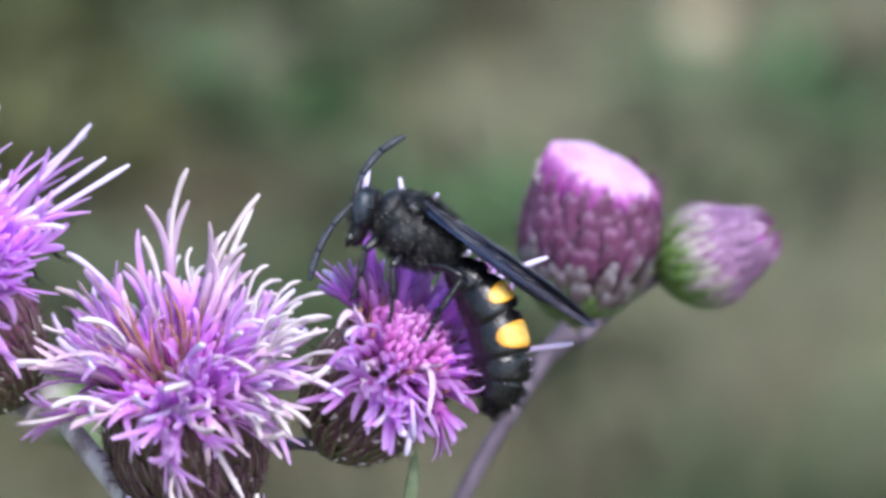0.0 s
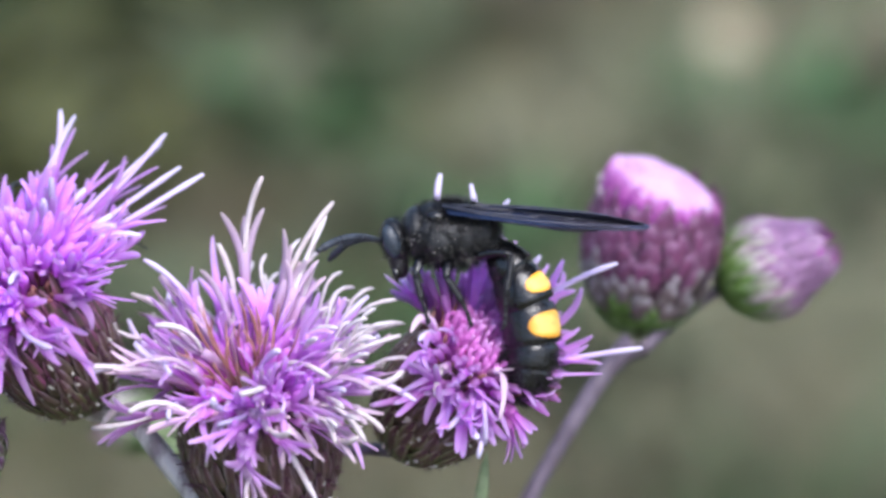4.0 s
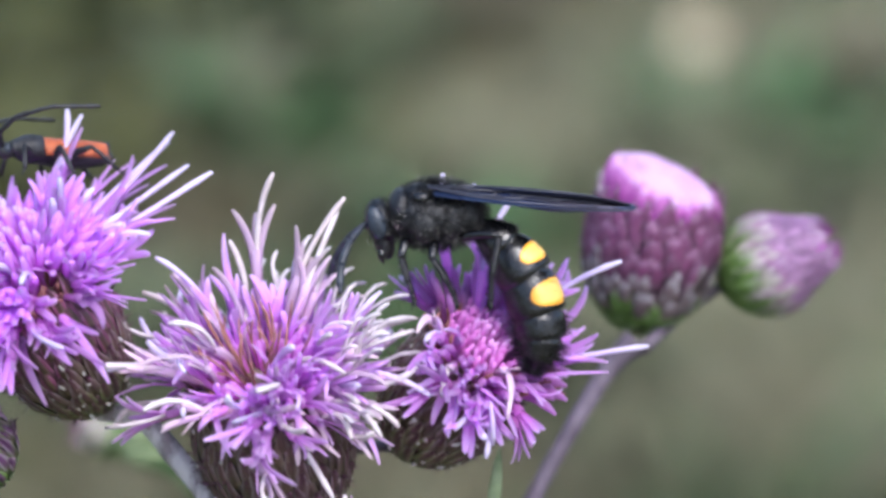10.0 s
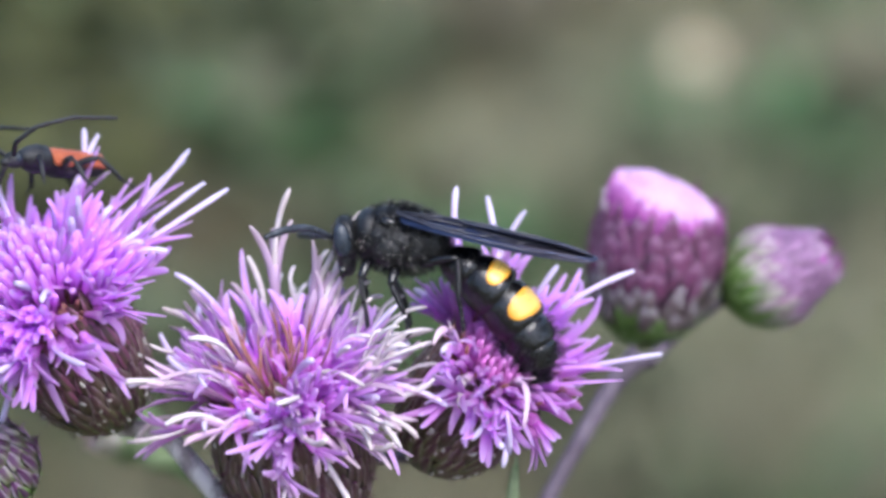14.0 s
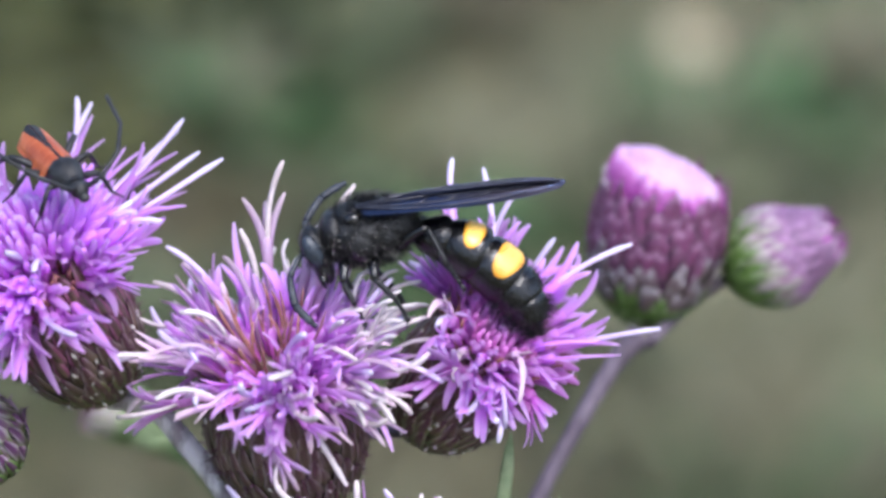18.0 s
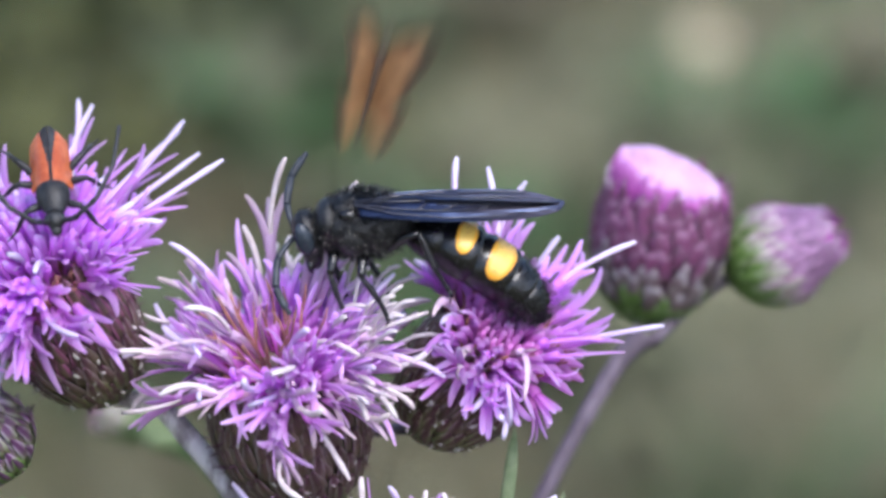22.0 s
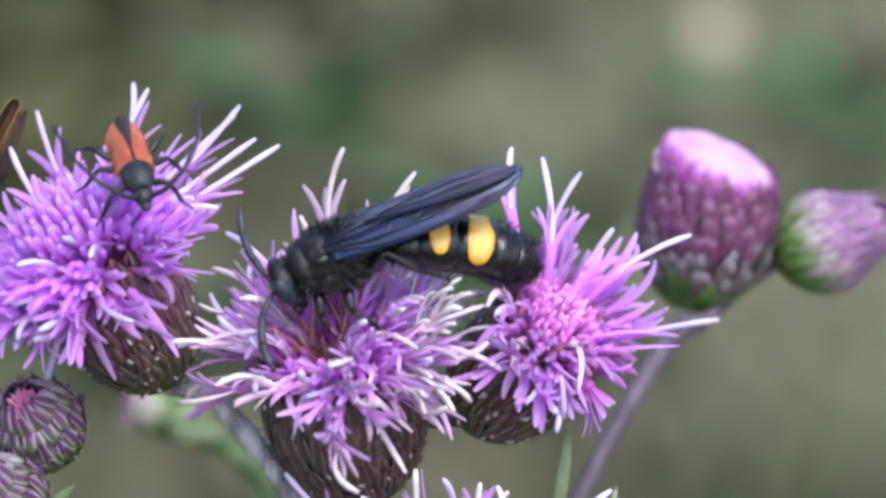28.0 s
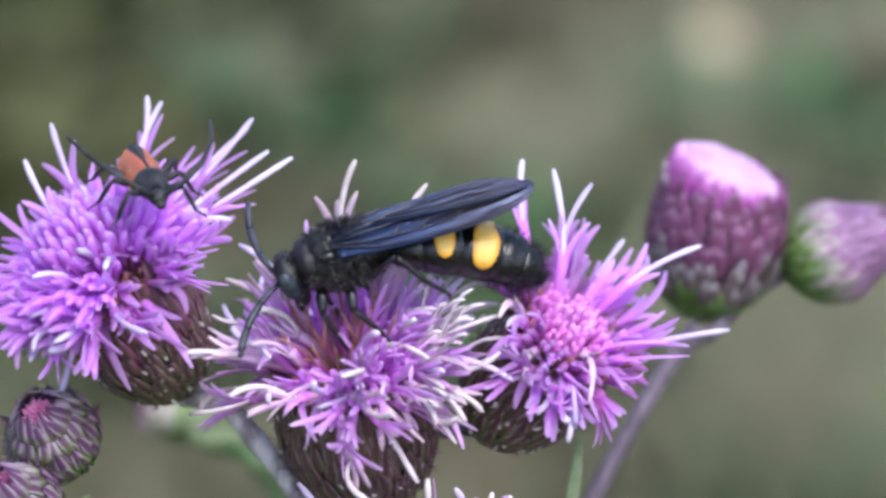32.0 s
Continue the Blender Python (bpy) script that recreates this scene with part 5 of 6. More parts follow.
for s_ in (1, -1):
    part("eye", Shape().ball((2.7, s_ * 0.5, 0.25), (0.28, 0.16, 0.3)).mesh("eye", EYE_BLACK), b_head)
    pts = [(3.0, s_ * 0.35, 0.35), (3.5, s_ * 1.2, 1.1), (2.9, s_ * 2.6, 2.0), (1.0, s_ * 3.8, 2.6), (-2.0, s_ * 4.4, 2.7)]
    course, radii = [], []
    for k in range(31):
        f = k / 30 * 4
        i = min(int(f), 3)
        course.append(Vector(pts[i]).lerp(Vector(pts[i + 1]), f - i))
        radii.append((0.15, 0.17, 0.20)[k % 3] * (1 - 0.25 * k / 30))
    an = Shape().tube(course, radii, 7)
    part("antenna", an.mesh("antenna", BEETLE_BLACK), beetle, None, "long thin black antenna")
    for root, knee, ankle, toe in (((1.2, 0.5, -0.2), (2.0, 1.7, 0.3), (2.2, 2.4, -1.2), (2.6, 3.0, -1.6)), ((-0.3, 0.8, -0.3), (-0.2, 2.1, 0.3), (-0.7, 2.9, -1.2), (-0.7, 3.6, -1.6)),
                                   ((-1.0, 0.8, -0.3), (-2.2, 2.2, 0.4), (-3.8, 2.6, -1.0), (-4.6, 3.0, -1.5))):
        root, knee, ankle, toe = ((p[0], s_ * p[1], p[2]) for p in (root, knee, ankle, toe))
        part("leg", Shape().tube(bend(root, knee, (0, 0, 0.1), 5), (0.18, 0.24, 0.26, 0.22, 0.16), 7).tube(bend(knee, ankle, (0, 0, 0.05), 4), (0.13, 0.16, 0.16, 0.13), 6)
             .tube([ankle, toe], (0.09, 0.05), 5).mesh("leg", BEETLE_BLACK), beetle)

# ---- the small butterfly ----
butterfly = tagged(new("butterfly"), "small orange-brown butterfly with dark wing edges, flying past and settling", "butterfly")
part("body", Shape().lathe([(2.5, 0.15), (2.2, 0.5), (1.5, 0.65), (0.4, 0.8), (-0.6, 0.65), (-2.1, 0.4), (-3.6, 0.1)], 14, 0, "x").mesh("body", SKIPPER_DARK), butterfly)
flaps = []
for s_ in (1, -1):
    for name, length, chord, xo, sweep in (("forewing", 5.6, 3.4, 0.8, 0.15), ("hindwing", 4.3, 3.6, -1.1, -0.35)):
        vs, nl, nw = [], 10, 7
        for i in range(nl):
            t = i / (nl - 1)
            ch = chord * (0.35 + 0.65 * math.sin(math.pi * (0.1 + 0.62 * t))) * (1 - max(0, (t - 0.8) / 0.2) ** 2 * 0.5)
            for j in range(nw):
                vs.append((xo + sweep * length * t + ch * (0.5 - j / (nw - 1)), s_ * length * t, 0.25 * math.sin(3 * t)))
        o = len(vs)
        vs += [(x, y, z - 0.06) for x, y, z in vs]
        tp = [(i * nw + j, i * nw + j + 1, (i + 1) * nw + j + 1, (i + 1) * nw + j) for i in range(nl - 1) for j in range(nw - 1)]
        edge = [i * nw for i in range(nl)] + [(nl - 1) * nw + j for j in range(1, nw)] + [i * nw + nw - 1 for i in range(nl - 2, -1, -1)] + [j for j in range(nw - 2, 0, -1)]
        sh = Shape()
        mats = [1 if f[0] // nw >= nl - 3 or f[0] % nw == 0 else 0 for f in tp]
        sh.add(vs, tp + [tuple(reversed([k + o for k in f])) for f in tp] + [(edge[k], edge[k - 1], edge[k - 1] + o, edge[k] + o) for k in range(len(edge))])
        sh.m[:len(tp)] = mats
        sh.m[len(tp):2 * len(tp)] = mats
        w_ = part(name, sh.mesh(name, SKIPPER, SKIPPER_DARK), butterfly, None, "orange-brown wing with a dark edge")
        flaps.append((w_, s_))


# ---- what moves ----
def between(rows, t):
    """The row of values at time t, on a straight line between its neighbours."""
    for a, b in zip(rows, rows[1:]):
        if a[0] <= t <= b[0]:
            k = (t - a[0]) / (b[0] - a[0])
            return [x + (y - x) * k for x, y in zip(a[1:], b[1:])]
    return list(rows[-1][1:] if t > rows[-1][0] else rows[0][1:])


def sway(u, v, w, lean):
    return VIEW @ mm(u, v, w) @ pose(0, 0, 0, 0, 0, lean) @ VIEW_INV


def nod(u, v):
    return Matrix.Translation(VIEW.to_3x3() @ Vector((u * MM, v * MM, 0)))


def motions():
    # the plants in the wind: seconds, right, up, nearer (mm), lean
    swaying = [
        (0, -8.45, -1.9, 2.14, -0.79), (0.5, -6.45, -2.53, 3.22, -0.85), (1, -6.42, -2.39, 5.01, -0.02),
        (1.5, -6.78, -3.6, 3.67, -0.26), (2, -7.08, -2.32, 0.81, -1.51), (2.5, -4.3, -2.39, 3.31, -0.32),
        (3, -4.56, -1.61, 1.73, -0.42), (3.5, -5.88, -1.39, -1.23, -0.85), (5.5, -4.22, -1.87, -0.95, -0.53),
        (6, -4.5, -1.62, -0.81, -0.83), (6.5, -4.03, -2.06, 0.21, 0.05), (7, -3.57, -3.3, 1.4, 0.5),
        (7.5, -3.42, -2.49, 0.21, -0.25), (8, -5.26, -1.73, 0.43, 0.56), (8.5, -3.75, -2.42, -0.27, 0.24),
        (9, -4.91, -2.27, 0.73, 0.37), (9.5, -3.36, -2.47, -0.16, 0.13), (10, -3.17, -1.16, -0.51, -0.24),
        (10.5, -4.37, -0.67, -0.67, -0.13), (11, -3.21, -0.73, -1.24, 0.2), (11.5, -3.81, 0.22, -1.82, 0.23),
        (12, -2.92, -0.19, -3.17, 0.34), (12.5, -3.18, -0.17, -2.34, 0.42), (13, -3.49, 0.43, -3.64, 0.46),
        (13.5, -1.93, 0.35, -3.3, 0.24), (14, -2.17, -0.9, -3.51, 0.57), (14.5, -2.61, -1.11, -2.8, 0.24),
        (16.5, -3.27, -1.05, -3.44, 0), (17, -2.76, -0.62, -3.81, -0.31), (17.5, -1.87, -0.73, 1.11, 0.7),
        (18, -2.2, -0.1, -0.01, 0.27), (18.5, -2.99, 1.44, -0.72, 0.71), (19, -3.42, 2.18, -2.35, 0.81),
        (19.5, -3.3, 2.31, -3.68, 1.67), (20, -1.66, 1.75, -3.26, 0.93), (20.5, -2.11, 1.33, -1.47, 0.35),
        (21, -2.42, 1.49, -1.23, 0.42), (21.5, -2.75, 0.74, -3.05, 0.91), (22, -2.82, 0.01, -1.51, 0.56),
        (22.5, -3.33, -0.76, -0.82, 1.69), (23, -2.48, -1.99, 0.62, 1.15), (23.5, -0.48, -2.13, 1.64, 0.59),
        (24, -1.23, -1.65, 1.98, 0.66), (24.5, -0.34, -1.56, 1.68, 0.68), (25, -2.57, -1.01, 1.16, 1.31),
        (25.5, -1.82, -0.64, -0.85, 0.63), (27.5, -1.88, -1.4, 0.19, -0.54), (28, 0, 0, 0.07, -0),
        (28.5, 0.2, 0.4, -0.24, -0.55), (29, -1.27, -0.28, -1.41, 0.19), (29.5, 0.43, -0.52, -0.68, -0.43),
        (30, 0.26, -0.37, -0.21, -0.33), (30.5, -0.26, 0.04, -0.3, -0.09), (31, 0.73, 0.01, -1.56, -0.14),
        (31.5, 0.26, -0.48, -1.52, -0.12), (32, 0.6, -0.25, -1.74, 0.07),
    ]
    walk(thistle, [(r[0], sway(*r[1:]) @ thistle.matrix_basis.copy()) for r in swaying])
    # single heads nod a little on their stems: seconds, right, up (mm)
    base_head1 = head1.matrix_basis.copy()
    walk(head1, [(t, nod(u, v) @ base_head1) for t, u, v in [
        (0, 0.11, -0.01), (0.5, 0.09, 0.01), (1, 0.09, -0), (1.5, 0.15, 0.03), (2, 0.12, 0), (2.5, 0.12, -0.06),
        (3, 0.13, -0.04), (3.5, 0.1, -0.03), (5.5, 0.05, -0.06), (6, 0.05, -0.05), (6.5, 0.11, -0.04), (7, 0.09, -0.05),
        (7.5, 0.11, -0.08), (8, 0.06, -0.04), (8.5, 0.05, -0.03), (9, 0.04, -0.03), (9.5, 0.03, -0.05), (10, 0.06, -0.04),
        (10.5, 0.07, -0.05), (11, 0.05, -0.06), (11.5, 0.06, -0.07), (12, 0.04, -0.08), (12.5, 0.05, -0.07), (13, 0.05, -0.08),
        (13.5, 0.03, -0.08), (14, 0.04, -0.05), (14.5, 0.12, -0.06), (17, 0.09, -0.08), (17.5, 0.69, -0.12), (18, 0.24, -0.05),
        (18.5, 0.28, -0.14), (19, 0.29, -0.2), (19.5, 0.38, -0.02), (20, 0, -0.06), (20.5, -0.04, -0.16), (21, -0.08, -0.1),
        (21.5, 0.01, -0.06), (22, -0.03, -0.15), (22.5, -0.15, -0.1), (23, -0.02, -0.03), (23.5, -0.02, -0.02), (24, -0.04, 0.06),
        (24.5, -0.05, -0.01), (25, -0.01, -0.03), (25.5, -0.06, -0.07), (27.5, 0.2, 0.12), (28, -0, -0), (28.5, 0.05, 0.03),
        (29, 0.03, -0.02), (29.5, 0.02, 0.01), (30, -0.02, 0.03), (30.5, -0.01, 0.01), (31, -0.01, -0.01), (31.5, 0.01, -0.02),
        (32, -0, -0.01),
    ]])
    base_head2 = head2.matrix_basis.copy()
    walk(head2, [(t, nod(u, v) @ base_head2) for t, u, v in [
        (0, -0.24, -0.03), (0.5, -0.2, -0), (1, -0.16, -0.01), (1.5, -0.3, -0.09), (2, -0.29, -0.04), (2.5, -0.14, 0),
        (3, -0.19, 0.01), (3.5, -0.23, 0.01), (6.5, -0.09, 0.01), (7, -0.08, 0.02), (7.5, -0.09, 0.04), (8, -0.07, 0.05),
        (8.5, -0.08, 0.03), (9, -0.06, 0.04), (9.5, -0.02, 0.07), (10, -0.11, 0.06), (10.5, -0.1, 0.07), (11, -0.08, 0.08),
        (11.5, -0.09, 0.12), (12, -0.06, 0.14), (12.5, -0.07, 0.12), (13, -0.07, 0.13), (13.5, -0.04, 0.15), (14, -0.06, 0.06),
        (14.5, -0.28, 0.12), (16.5, -0.4, -0.27), (17, -0.29, -0.16), (17.5, -0.05, -0.04), (18, -0.01, -0.07), (18.5, -0.11, -0.02),
        (19, -0.11, 0.04), (19.5, -0.1, 0.03), (20, -0.08, 0.06), (20.5, -0.09, 0.09), (21, -0.05, 0.08), (21.5, -0.08, 0.05),
        (22, -0.11, 0.09), (22.5, 0.01, 0.11), (23, -0.06, -0.01), (23.5, -0.06, -0.03), (24, 0, -0.1), (24.5, -0.01, 0.02),
        (25, -0.02, 0.01), (25.5, -0.05, 0.07), (27.5, -0.17, -0.12), (28, 0.01, 0), (28.5, -0.03, -0.02), (29, -0.03, 0.02),
        (29.5, -0.04, -0.03), (30, -0.01, -0.01), (30.5, 0.02, -0.01), (31, -0, 0.02), (31.5, -0.01, 0.01), (32, -0.02, 0),
    ]])
    base_head3 = head3.matrix_basis.copy()
    walk(head3, [(t, nod(u, v) @ base_head3) for t, u, v in [
        (0, 0.33, 0.16), (0.5, 0.27, 0.16), (1, 0.06, 0.06), (1.5, 0.05, 0.15), (2, 0.48, 0.38), (2.5, 0.16, 0.07),
        (3, 0.22, 0.06), (3.5, 0.45, 0.37), (5.5, -0.03, 0.03), (6, -0.02, 0.02), (6.5, -0.01, 0.02), (7, -0.01, 0.01),
        (7.5, -0.01, 0.02), (8, -0.02, 0.02), (8.5, -0.01, 0.01), (9, -0.01, 0.01), (9.5, -0.01, 0.01), (10, -0.01, 0.01),
        (10.5, -0.02, 0.01), (11, -0.01, 0.02), (11.5, -0.01, 0.01), (12, -0.01, 0.01), (12.5, -0.02, 0.01), (13, -0.01, 0.01),
        (13.5, -0.01, 0.01), (14, -0.01, 0.02), (14.5, 0.02, 0.01), (16.5, -0.01, 0.08), (17, 0.05, 0.08), (17.5, 0.05, 0.04),
        (18, 0.04, -0), (18.5, 0.12, 0), (19, 0.15, -0.02), (19.5, 0.31, -0.19), (20, 0.28, -0.2), (20.5, 0.11, -0.01),
        (21, 0.08, -0.03), (21.5, 0.24, -0.21), (22, 0.12, -0.02), (22.5, 0.07, -0.06), (23, 0.04, 0.02), (23.5, 0.04, 0.02),
        (24, 0.02, 0.02), (24.5, 0.03, -0.01), (25, 0.02, 0.01), (25.5, 0.06, -0), (27.5, 0.06, 0.09), (28, -0, -0.01),
        (28.5, 0.04, -0), (29, 0.01, 0.02), (29.5, 0.02, 0.03), (30, 0.01, -0.01), (30.5, -0, -0.01), (31, -0, -0.01),
        (31.5, 0.01, 0.01), (32, 0.02, 0),
    ]])
    base = shoot.matrix_basis.copy()
    walk(shoot, [(t, sway(u, v, w, lean) @ base) for t, u, v, w, lean in [
        (0, -7.18, -1.15, 2.14, -0.79), (0.5, -5.4, -1.79, 3.22, -0.85), (1, -5.93, -1.81, 5.01, -0.02),
        (1.5, -5.91, -2.98, 3.67, -0.26), (2, -5.79, -1.49, 0.81, -1.51), (2.5, -3.76, -2.07, 3.31, -0.32),
        (3, -3.77, -1.31, 1.73, -0.42), (3.5, -4.77, -0.85, -1.23, -0.85), (5.5, -3.41, -1.49, -0.95, -0.53),
        (6, -3.73, -1.23, -0.82, -0.83), (6.5, -3.72, -1.78, 0.21, 0.05), (7, -3.26, -2.9, 1.39, 0.5),
        (7.5, -2.75, -2.09, 0.2, -0.25), (8, -4.72, -1.31, 0.43, 0.56), (8.5, -3.22, -1.98, -0.27, 0.24),
        (9, -4.41, -1.78, 0.73, 0.37), (9.5, -2.95, -1.98, -0.16, 0.13), (10, -2.55, -0.95, -0.51, -0.24),
        (10.5, -3.79, -0.45, -0.67, -0.13), (11, -2.76, -0.71, -1.23, 0.2), (11.5, -3.1, 0.2, -1.82, 0.23),
        (12, -2.3, -0.34, -3.17, 0.34), (12.5, -2.71, -0.17, -2.34, 0.42), (13, -3, 0.32, -3.64, 0.46),
        (13.5, -1.6, 0.11, -3.3, 0.24), (14, -2.05, -1, -3.51, 0.57), (14.5, -2.14, -1.08, -2.8, 0.24),
        (16.5, -2.98, -1.01, -3.44, 0), (17, -2.55, -0.58, -3.81, -0.31), (17.5, -1.7, -1.13, 1.11, 0.7),
        (18, -1.79, -0.5, -0.01, 0.27), (18.5, -2.5, 0.9, -0.72, 0.71), (19, -2.8, 1.51, -2.34, 0.81),
        (19.5, -2.67, 1.59, -3.67, 1.67), (20, -1.16, 0.93, -3.25, 0.93), (20.5, -1.75, 0.67, -1.47, 0.35),
        (21, -2.07, 0.67, -1.23, 0.42), (21.5, -2.11, -0.05, -3.04, 0.91), (22, -2.42, -0.53, -1.51, 0.56),
        (22.5, -3.38, -1.25, -0.83, 1.69), (23, -2.45, -2.06, 0.62, 1.15), (23.5, -0.53, -2.22, 1.64, 0.59),
        (24, -1.45, -1.74, 1.98, 0.66), (24.5, -0.52, -1.58, 1.68, 0.68), (25, -2.63, -1.07, 1.16, 1.31),
        (25.5, -1.59, -0.79, -0.85, 0.63), (27.5, -1.94, -0.87, 0.19, -0.54), (28, -0.01, -0, 0.07, -0),
        (28.5, 0.13, 0.4, -0.24, -0.55), (29, -1.31, -0.26, -1.41, 0.19), (29.5, 0.45, -0.54, -0.68, -0.43),
        (30, 0.07, -0.42, -0.21, -0.33), (30.5, -0.41, 0, -0.3, -0.09), (31, 0.64, -0.1, -1.56, -0.14),
        (31.5, 0.26, -0.47, -1.52, -0.12), (32, 0.58, -0.24, -1.74, 0.07),
    ]])
    base = back.matrix_basis.copy()
    walk(back, [(r[0], sway(r[1] * 0.8, r[2] * 0.8, 0, 0) @ base) for r in swaying[::2] + swaying[-1:]])

    # the wasp on the thistle: seconds, right, up, pitch, roll, abdomen's first bend, bend per ring, angles of the antennae
    steps = [
        (0, 7.24, 3.24, -28.3, 0, 12, 18, 240, 62), (1, 5.24, 3.83, -1.9, 0, 52, 12, 200, 115),
        (2, 4.86, 3.79, 5.4, 0, 56, 15, 190, 198), (3, 4.8, 3.26, 0.8, 1, 52, 13.5, 180, 188),
        (6, 5.1, 3.7, 4.4, 2, 58, 16.5, 172, 180), (7, 4.95, 3.87, 4.8, 2, 56, 16.5, 175, 183),
        (8, 5.28, 4.21, 7.9, 2, 58, 18, 195, 200), (9, 5.51, 4.09, 7, 2, 64, 15, 215, 222),
        (10, 3.34, 4.39, 1.3, 3, 40, 16.5, 240, 232), (11, 3.37, 2.87, 20.7, 3, 58, 19.5, 200, 205),
        (12, 2.63, 4.47, -9.4, 4, 28, 13.5, 242, 235), (13, 0.96, 3.45, 0.8, 6, 28, 15, 225, 215),
        (14, 0.25, 3.73, -7.3, 8, 22, 12, 165, 175), (17, -0.86, 3.21, 13.3, 8, 28, 15, 260, 58),
        (18, -1.33, 2.48, 11.9, 10, 24, 15, 255, 72), (19, -1.21, 2.15, 6.7, 11, 16, 15, 215, 75),
        (20, -1.38, 2.07, 7.1, 13, 18, 13.5, 225, 95), (21, -2.13, 2.65, 5.3, 14, 22, 10.5, 235, 95),
        (22, -1.92, 2.81, 2.9, 22, 18, 10.5, 245, 95), (23, -3.58, 1.48, 2.3, 34, 2, 13.5, 245, 90),
        (24, -3.54, 2.02, -0.5, 34, -2, 16.5, 257, 85), (25, -3.61, 2.35, -1.2, 34, 6, 12, 260, 88),
        (28, -7.05, 0.2, 21.2, 40, 12, 12, 257, 120), (29, -7.44, 1.36, 22, 40, 24, 9, 263, 120),
        (30, -7.07, 1.65, 23.3, 39, 20, 12, 265, 113), (31, -7.19, 1.26, 24.4, 38, 20, 12, 258, 97),
        (32, -7.47, 0.99, 16.6, 38, 8, 12, 240, 118),
    ]
    times = sorted({r[0] for r in swaying} | {r[0] for r in steps})
    turn = Matrix(((-1, 0, 0, 0), (0, 0, 1, 0), (0, 1, 0, 0), (0, 0, 0, 1)))
    body_rows, ring_rows, near_rows, far_rows = [], [[] for _ in rings], [], []
    for t in times:
        u, v, pitch, roll, first, curl, near, far = between(steps, t)
        roll *= 0.85
        at = sway(*between(swaying, t))
        body_rows.append((t, at @ VIEW @ Matrix.Translation(flat_at(u + 0.4, v - 0.68, WASP_DEPTH(t)) * MM) @ pose(0, 0, 0, 0, 0, pitch) @ turn @ pose(0, 0, 0, -roll, 0, 0)))
        m = mm(-2.8, 0, -0.7) @ pose(0, 0, 0, 0, -first, 0)
        for i, (l, _, _) in enumerate(RINGS):
            if i:
                m = m @ pose(0, 0, 0, 0, -curl * (1 if i < 3 else 0.8), 0)
            ring_rows[i].append((t, m.copy()))
            m = m @ mm(-l, 0, 0)
        splay = between([(0, 14), (0.5, 32), (1, 62), (2, 66), (3, 50), (10, 36), (12.5, 24), (14, 46), (17, 24), (32, 28)], t)[0]
        flip = between([(0, 0), (1, 0), (2, 60), (3, 120), (4, 180), (11, 180), (17, 0), (32, 0)], t)[0]
        for rows, ang, side, spin in ((near_rows, near, 1, 0), (far_rows, far, -1, flip)):
            # picture angle to the head's own: forward is 180 degrees
            rows.append((t, mm(4.1, side * 0.5, -0.35) @ pose(0, 0, 0, roll, 0, 0) @ pose(0, 0, 0, 0, ang - pitch - 180 - side * 18 * math.cos(radians(spin)), 0) @ pose(0, 0, 0, 0, 0, side * splay) @ pose(0, 0, 0, spin, 0, 0)))
    walk(wasp, body_rows)
    for ring, rows in zip(rings, ring_rows):
        walk(ring, rows)
    # how far the outer joints curl on: seconds, degrees downwards for the near one, upwards for the far one
    curls_by = (((0, 0), (9, -8), (14, -10), (17, -16), (19, -70), (20, -66), (21, -50), (22, -36), (24, -24), (28, -20), (32, 0)),
                ((0, 20), (9, 8), (14, 8), (17, 14), (19, 40), (22, 26), (28, 10), (32, 10)))
    for (low, middle, tip, ends), rows, curl_rows in zip(antennae, (near_rows, far_rows), curls_by):
        walk(low, rows)
        bends = [(t, ends[0][0] @ pose(0, 0, 0, 0, -ends[0][1] - c / 2, 0)) for t, c in curl_rows]
        walk(middle, bends)
        walk(tip, [(t, m @ ends[1][0] @ pose(0, 0, 0, 0, -ends[1][1] - c / 2, 0)) for (t, m), (_, c) in zip(bends, curl_rows)])
    for wing, side, front in wings:
        a = mm(0.4 if front else -0.7, side * (1.15 if front else 1.0), (1.6 if front else 1.35) + side * 0.1)
        walk(wing, [(t, a @ pose(0, 0, 0, -side * (16 if front else 12), lift - (0 if front else 2), side * (4.5 if front else 3))) for t, lift in ((0, -6), (13, -6), (18, -5), (22, -4), (25, -2.6), (28, -0.9), (32, -1.4))])

    # the hind legs stretch back as the body levels out: seconds, swing backwards, lift
    for L in (legs[2], legs[5]):
        root = mm(-1.5, L["side"] * 1.1, -1.4)
        walk(L, [(t, root @ pose(0, 0, 0, 0, swing, 0) @ root.inverted()) for t, swing in ((0, -14), (9, -22), (12, -6), (14, 0), (17, 4), (19, 10), (24, 14), (28, 30), (30, 30), (32, 22))])

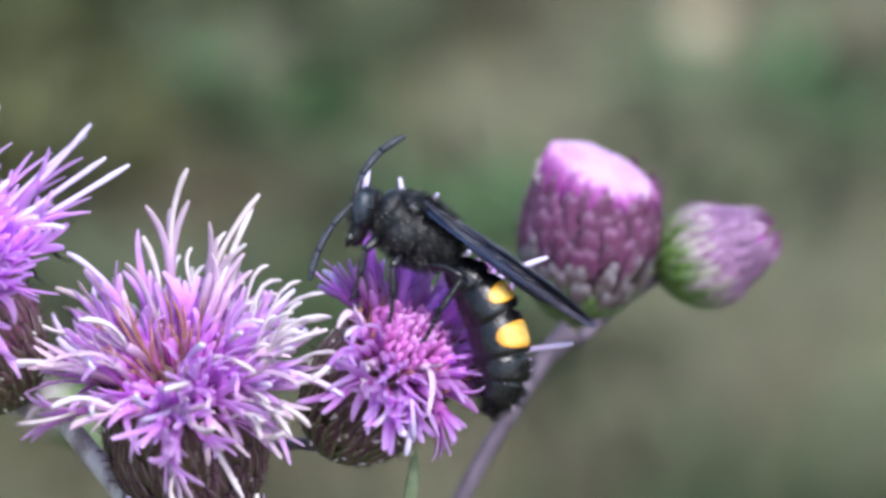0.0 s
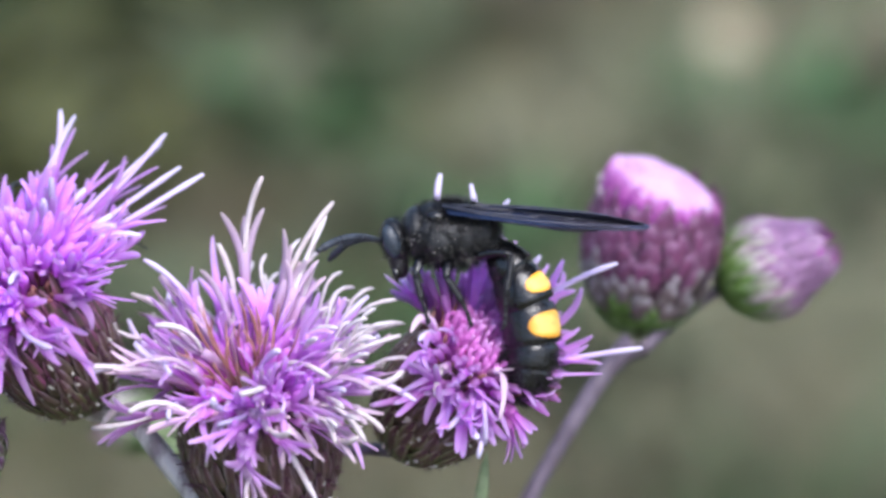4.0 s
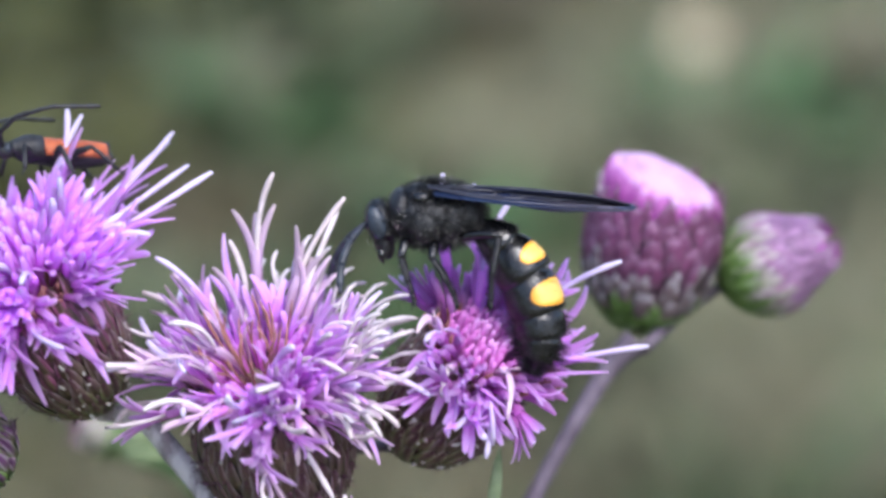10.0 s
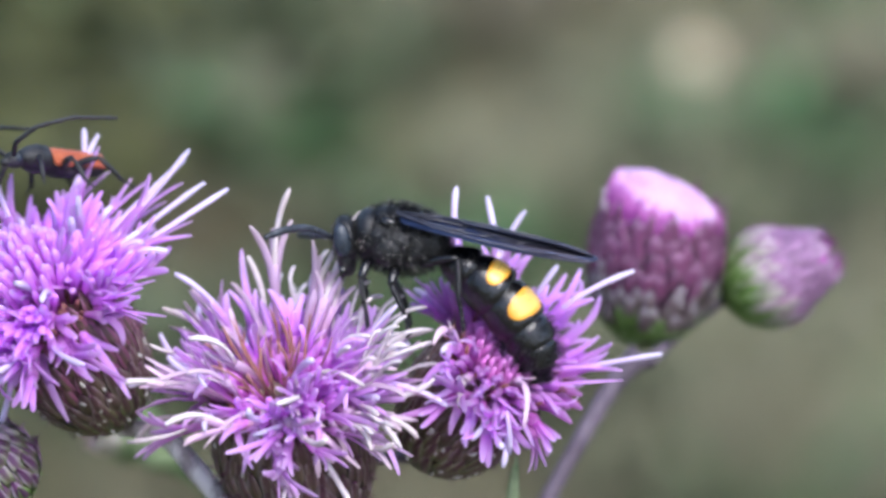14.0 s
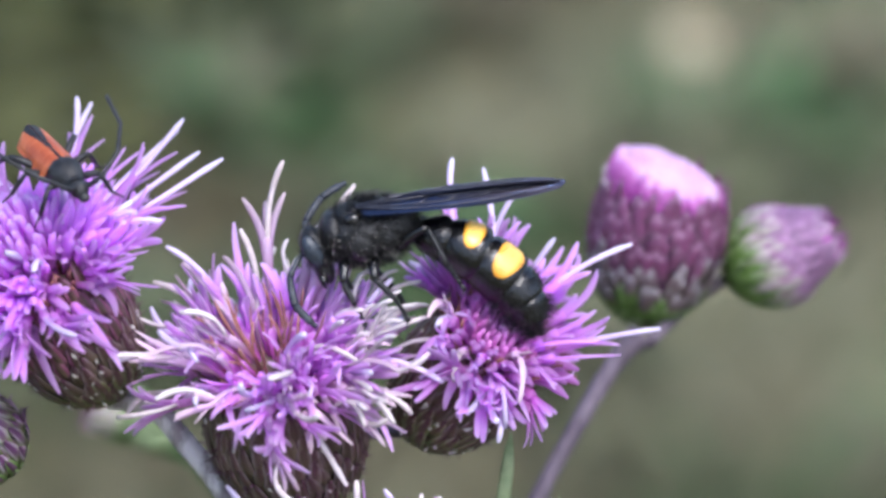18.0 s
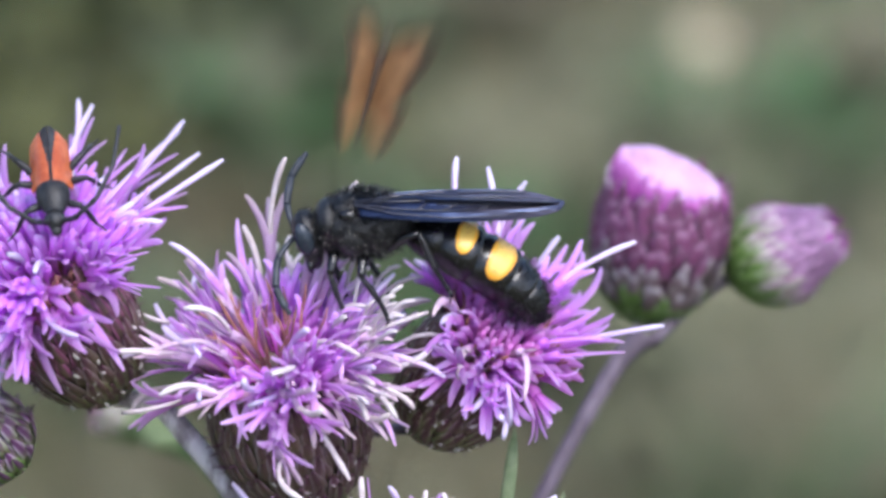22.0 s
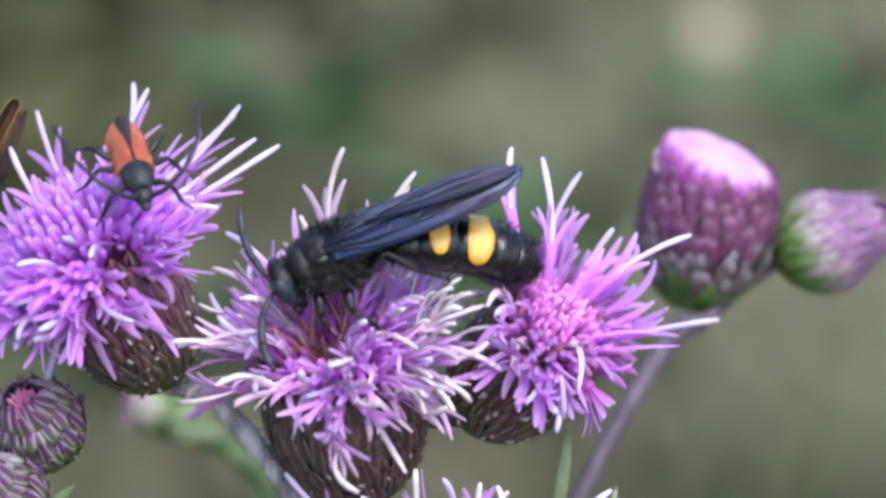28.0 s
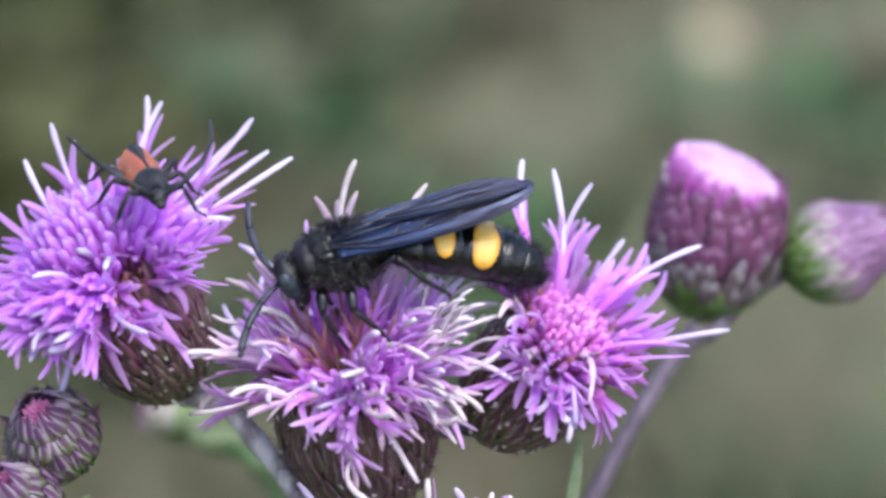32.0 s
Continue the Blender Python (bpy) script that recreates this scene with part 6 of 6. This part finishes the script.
    # the beetle on the left head: seconds, right, up, heading in the view plane
    crawl = [
        (0, -17.4, 1.5, 240), (4.5, -17.2, 3.2, 245),
        (5.5, -17.0, 5.2, 245), (6, -17.0, 6.0, 245), (6.5, -17.2, 6.2, 245), (7, -17.4, 6.0, 242), (7.5, -18.2, 6.7, 225), (8, -19.3, 6.9, 208), (8.5, -18.6, 7.2, 206),
        (9.5, -18.5, 7.2, 204), (10.5, -18.0, 7.4, 204), (11.5, -18.0, 7.1, 203), (12.5, -18.2, 7.1, 204), (13.5, -19.0, 7.6, 212),
        (14.5, -20.0, 8.1, 232), (16.5, -20.59, 8.14, 293), (17.5, -20.87, 7.22, 300), (18.5, -21, 6.44, 301), (19, -21.04, 6.49, 301),
        (20, -21.18, 6.46, 294), (21, -20.99, 6.43, 284), (22, -20.84, 6.4, 277), (22.5, -20.6, 5.33, 282), (23, -20.9, 5.3, 288),
        (24, -20.42, 4.81, 298), (24.5, -19.58, 5.24, 290), (25, -20.4, 6, 293), (25.5, -20.26, 6.51, 293), (27.5, -19.67, 6.79, 284),
        (28, -19.49, 6.31, 285), (28.5, -19.37, 6.07, 287), (29, -20.34, 6.25, 287), (29.5, -20.26, 6.11, 287), (30, -19.94, 6.15, 285),
        (30.5, -20.15, 5.81, 285), (31, -19.87, 6.29, 285), (31.5, -19.46, 5.79, 284), (32, -19.59, 5.71, 287),
    ]
    rows = []
    for t in sorted({r[0] for r in swaying} | {r[0] for r in crawl}):
        u, v, heading = between(crawl, t)
        at = sway(*between(swaying, t))
        slope = between([(0, -9.0, 70), (5.5, -6.0, 90), (7.5, -4.0, 96), (13, -4.0, 92), (14.2, -3.0, 94), (15, -1.0, 66), (16.5, 3.0, 52), (19, 4.0, 56), (20, 4.0, 50), (21, 4.5, 40), (22, 4.5, 38), (23, 4.5, 50), (28, 5.5, 48), (31, 5.5, 50), (31.5, 5.5, 60), (32, 5.5, 66)], t)
        rows.append((t, at @ VIEW @ Matrix.Translation(flat_at(u, v, slope[0]) * MM) @ pose(0, 0, 0, -slope[1], 0, 0) @ pose(0, 0, 0, 0, 0, heading) @ mm(2.2, 0, 0)))
    walk(beetle, rows)

    # the butterfly flies past, comes back over the top and settles behind the left head
    path = [(0, 60, -6, 0, 190), (19.7, 60, 4, 0, 190), (19.9, 36, -1, 4, 205), (20.0, 26.0, -7.0, 4, 218), (20.1, 18.4, -10.8, 4, 190), (20.2, 10, -24, 4, 205), (20.4, 0, -45, 4, 205), (21.2, 0, -60, 0, 120),
            (21.5, 0, -30, -20, 110), (21.75, -3, -12, -22, 115), (21.9, -5.6, 8.6, -4, 112), (22.0, -3.6, 11.0, 4, 74), (22.1, -1.5, 24, 4, 74), (22.25, -18, 26, 3, 150), (22.4, -26.0, 12, 2, 230),
            (22.6, -33, 7, -3, 235), (23, -29.4, 4.6, -3, 195), (23.5, -34, 4, -5, 215), (27.0, -34, 6, -5, 240), (28, -27.3, 5.4, -5, 243), (28.4, -28.5, 3.5, -6, 235), (29, -30, 1.0, -7, 235), (32, -33, 1.0, -7, 230)]
    walk(butterfly, [(t, VIEW @ Matrix.Translation(flat_at(u, v, w) * MM) @ pose(0, 0, 0, 0, 0, h) @ pose(0, 0, 0, 6, 0, 0)) for t, u, v, w, h in path])
    beat = [(0, 60), (19.7, 60)] + [(19.8 + (k + 0.5) / 15, (80, 62)[k % 2]) for k in range(9)] + [(21.6, 60)] + [(21.8 + (k + 0.5) / 15, (74, 52)[k % 2]) for k in range(10)] + [(22.6, 84), (32, 84)]
    for wing, side in flaps:
        walk(wing, [(t, pose(0, 0, 0, side * a, 0, 0)) for t, a in beat])


def WASP_DEPTH(t):
    return between([(0, 1.0), (14, 2.0), (22, 4.0), (28, 5.0), (32, 5.0)], t)[0]


motions()
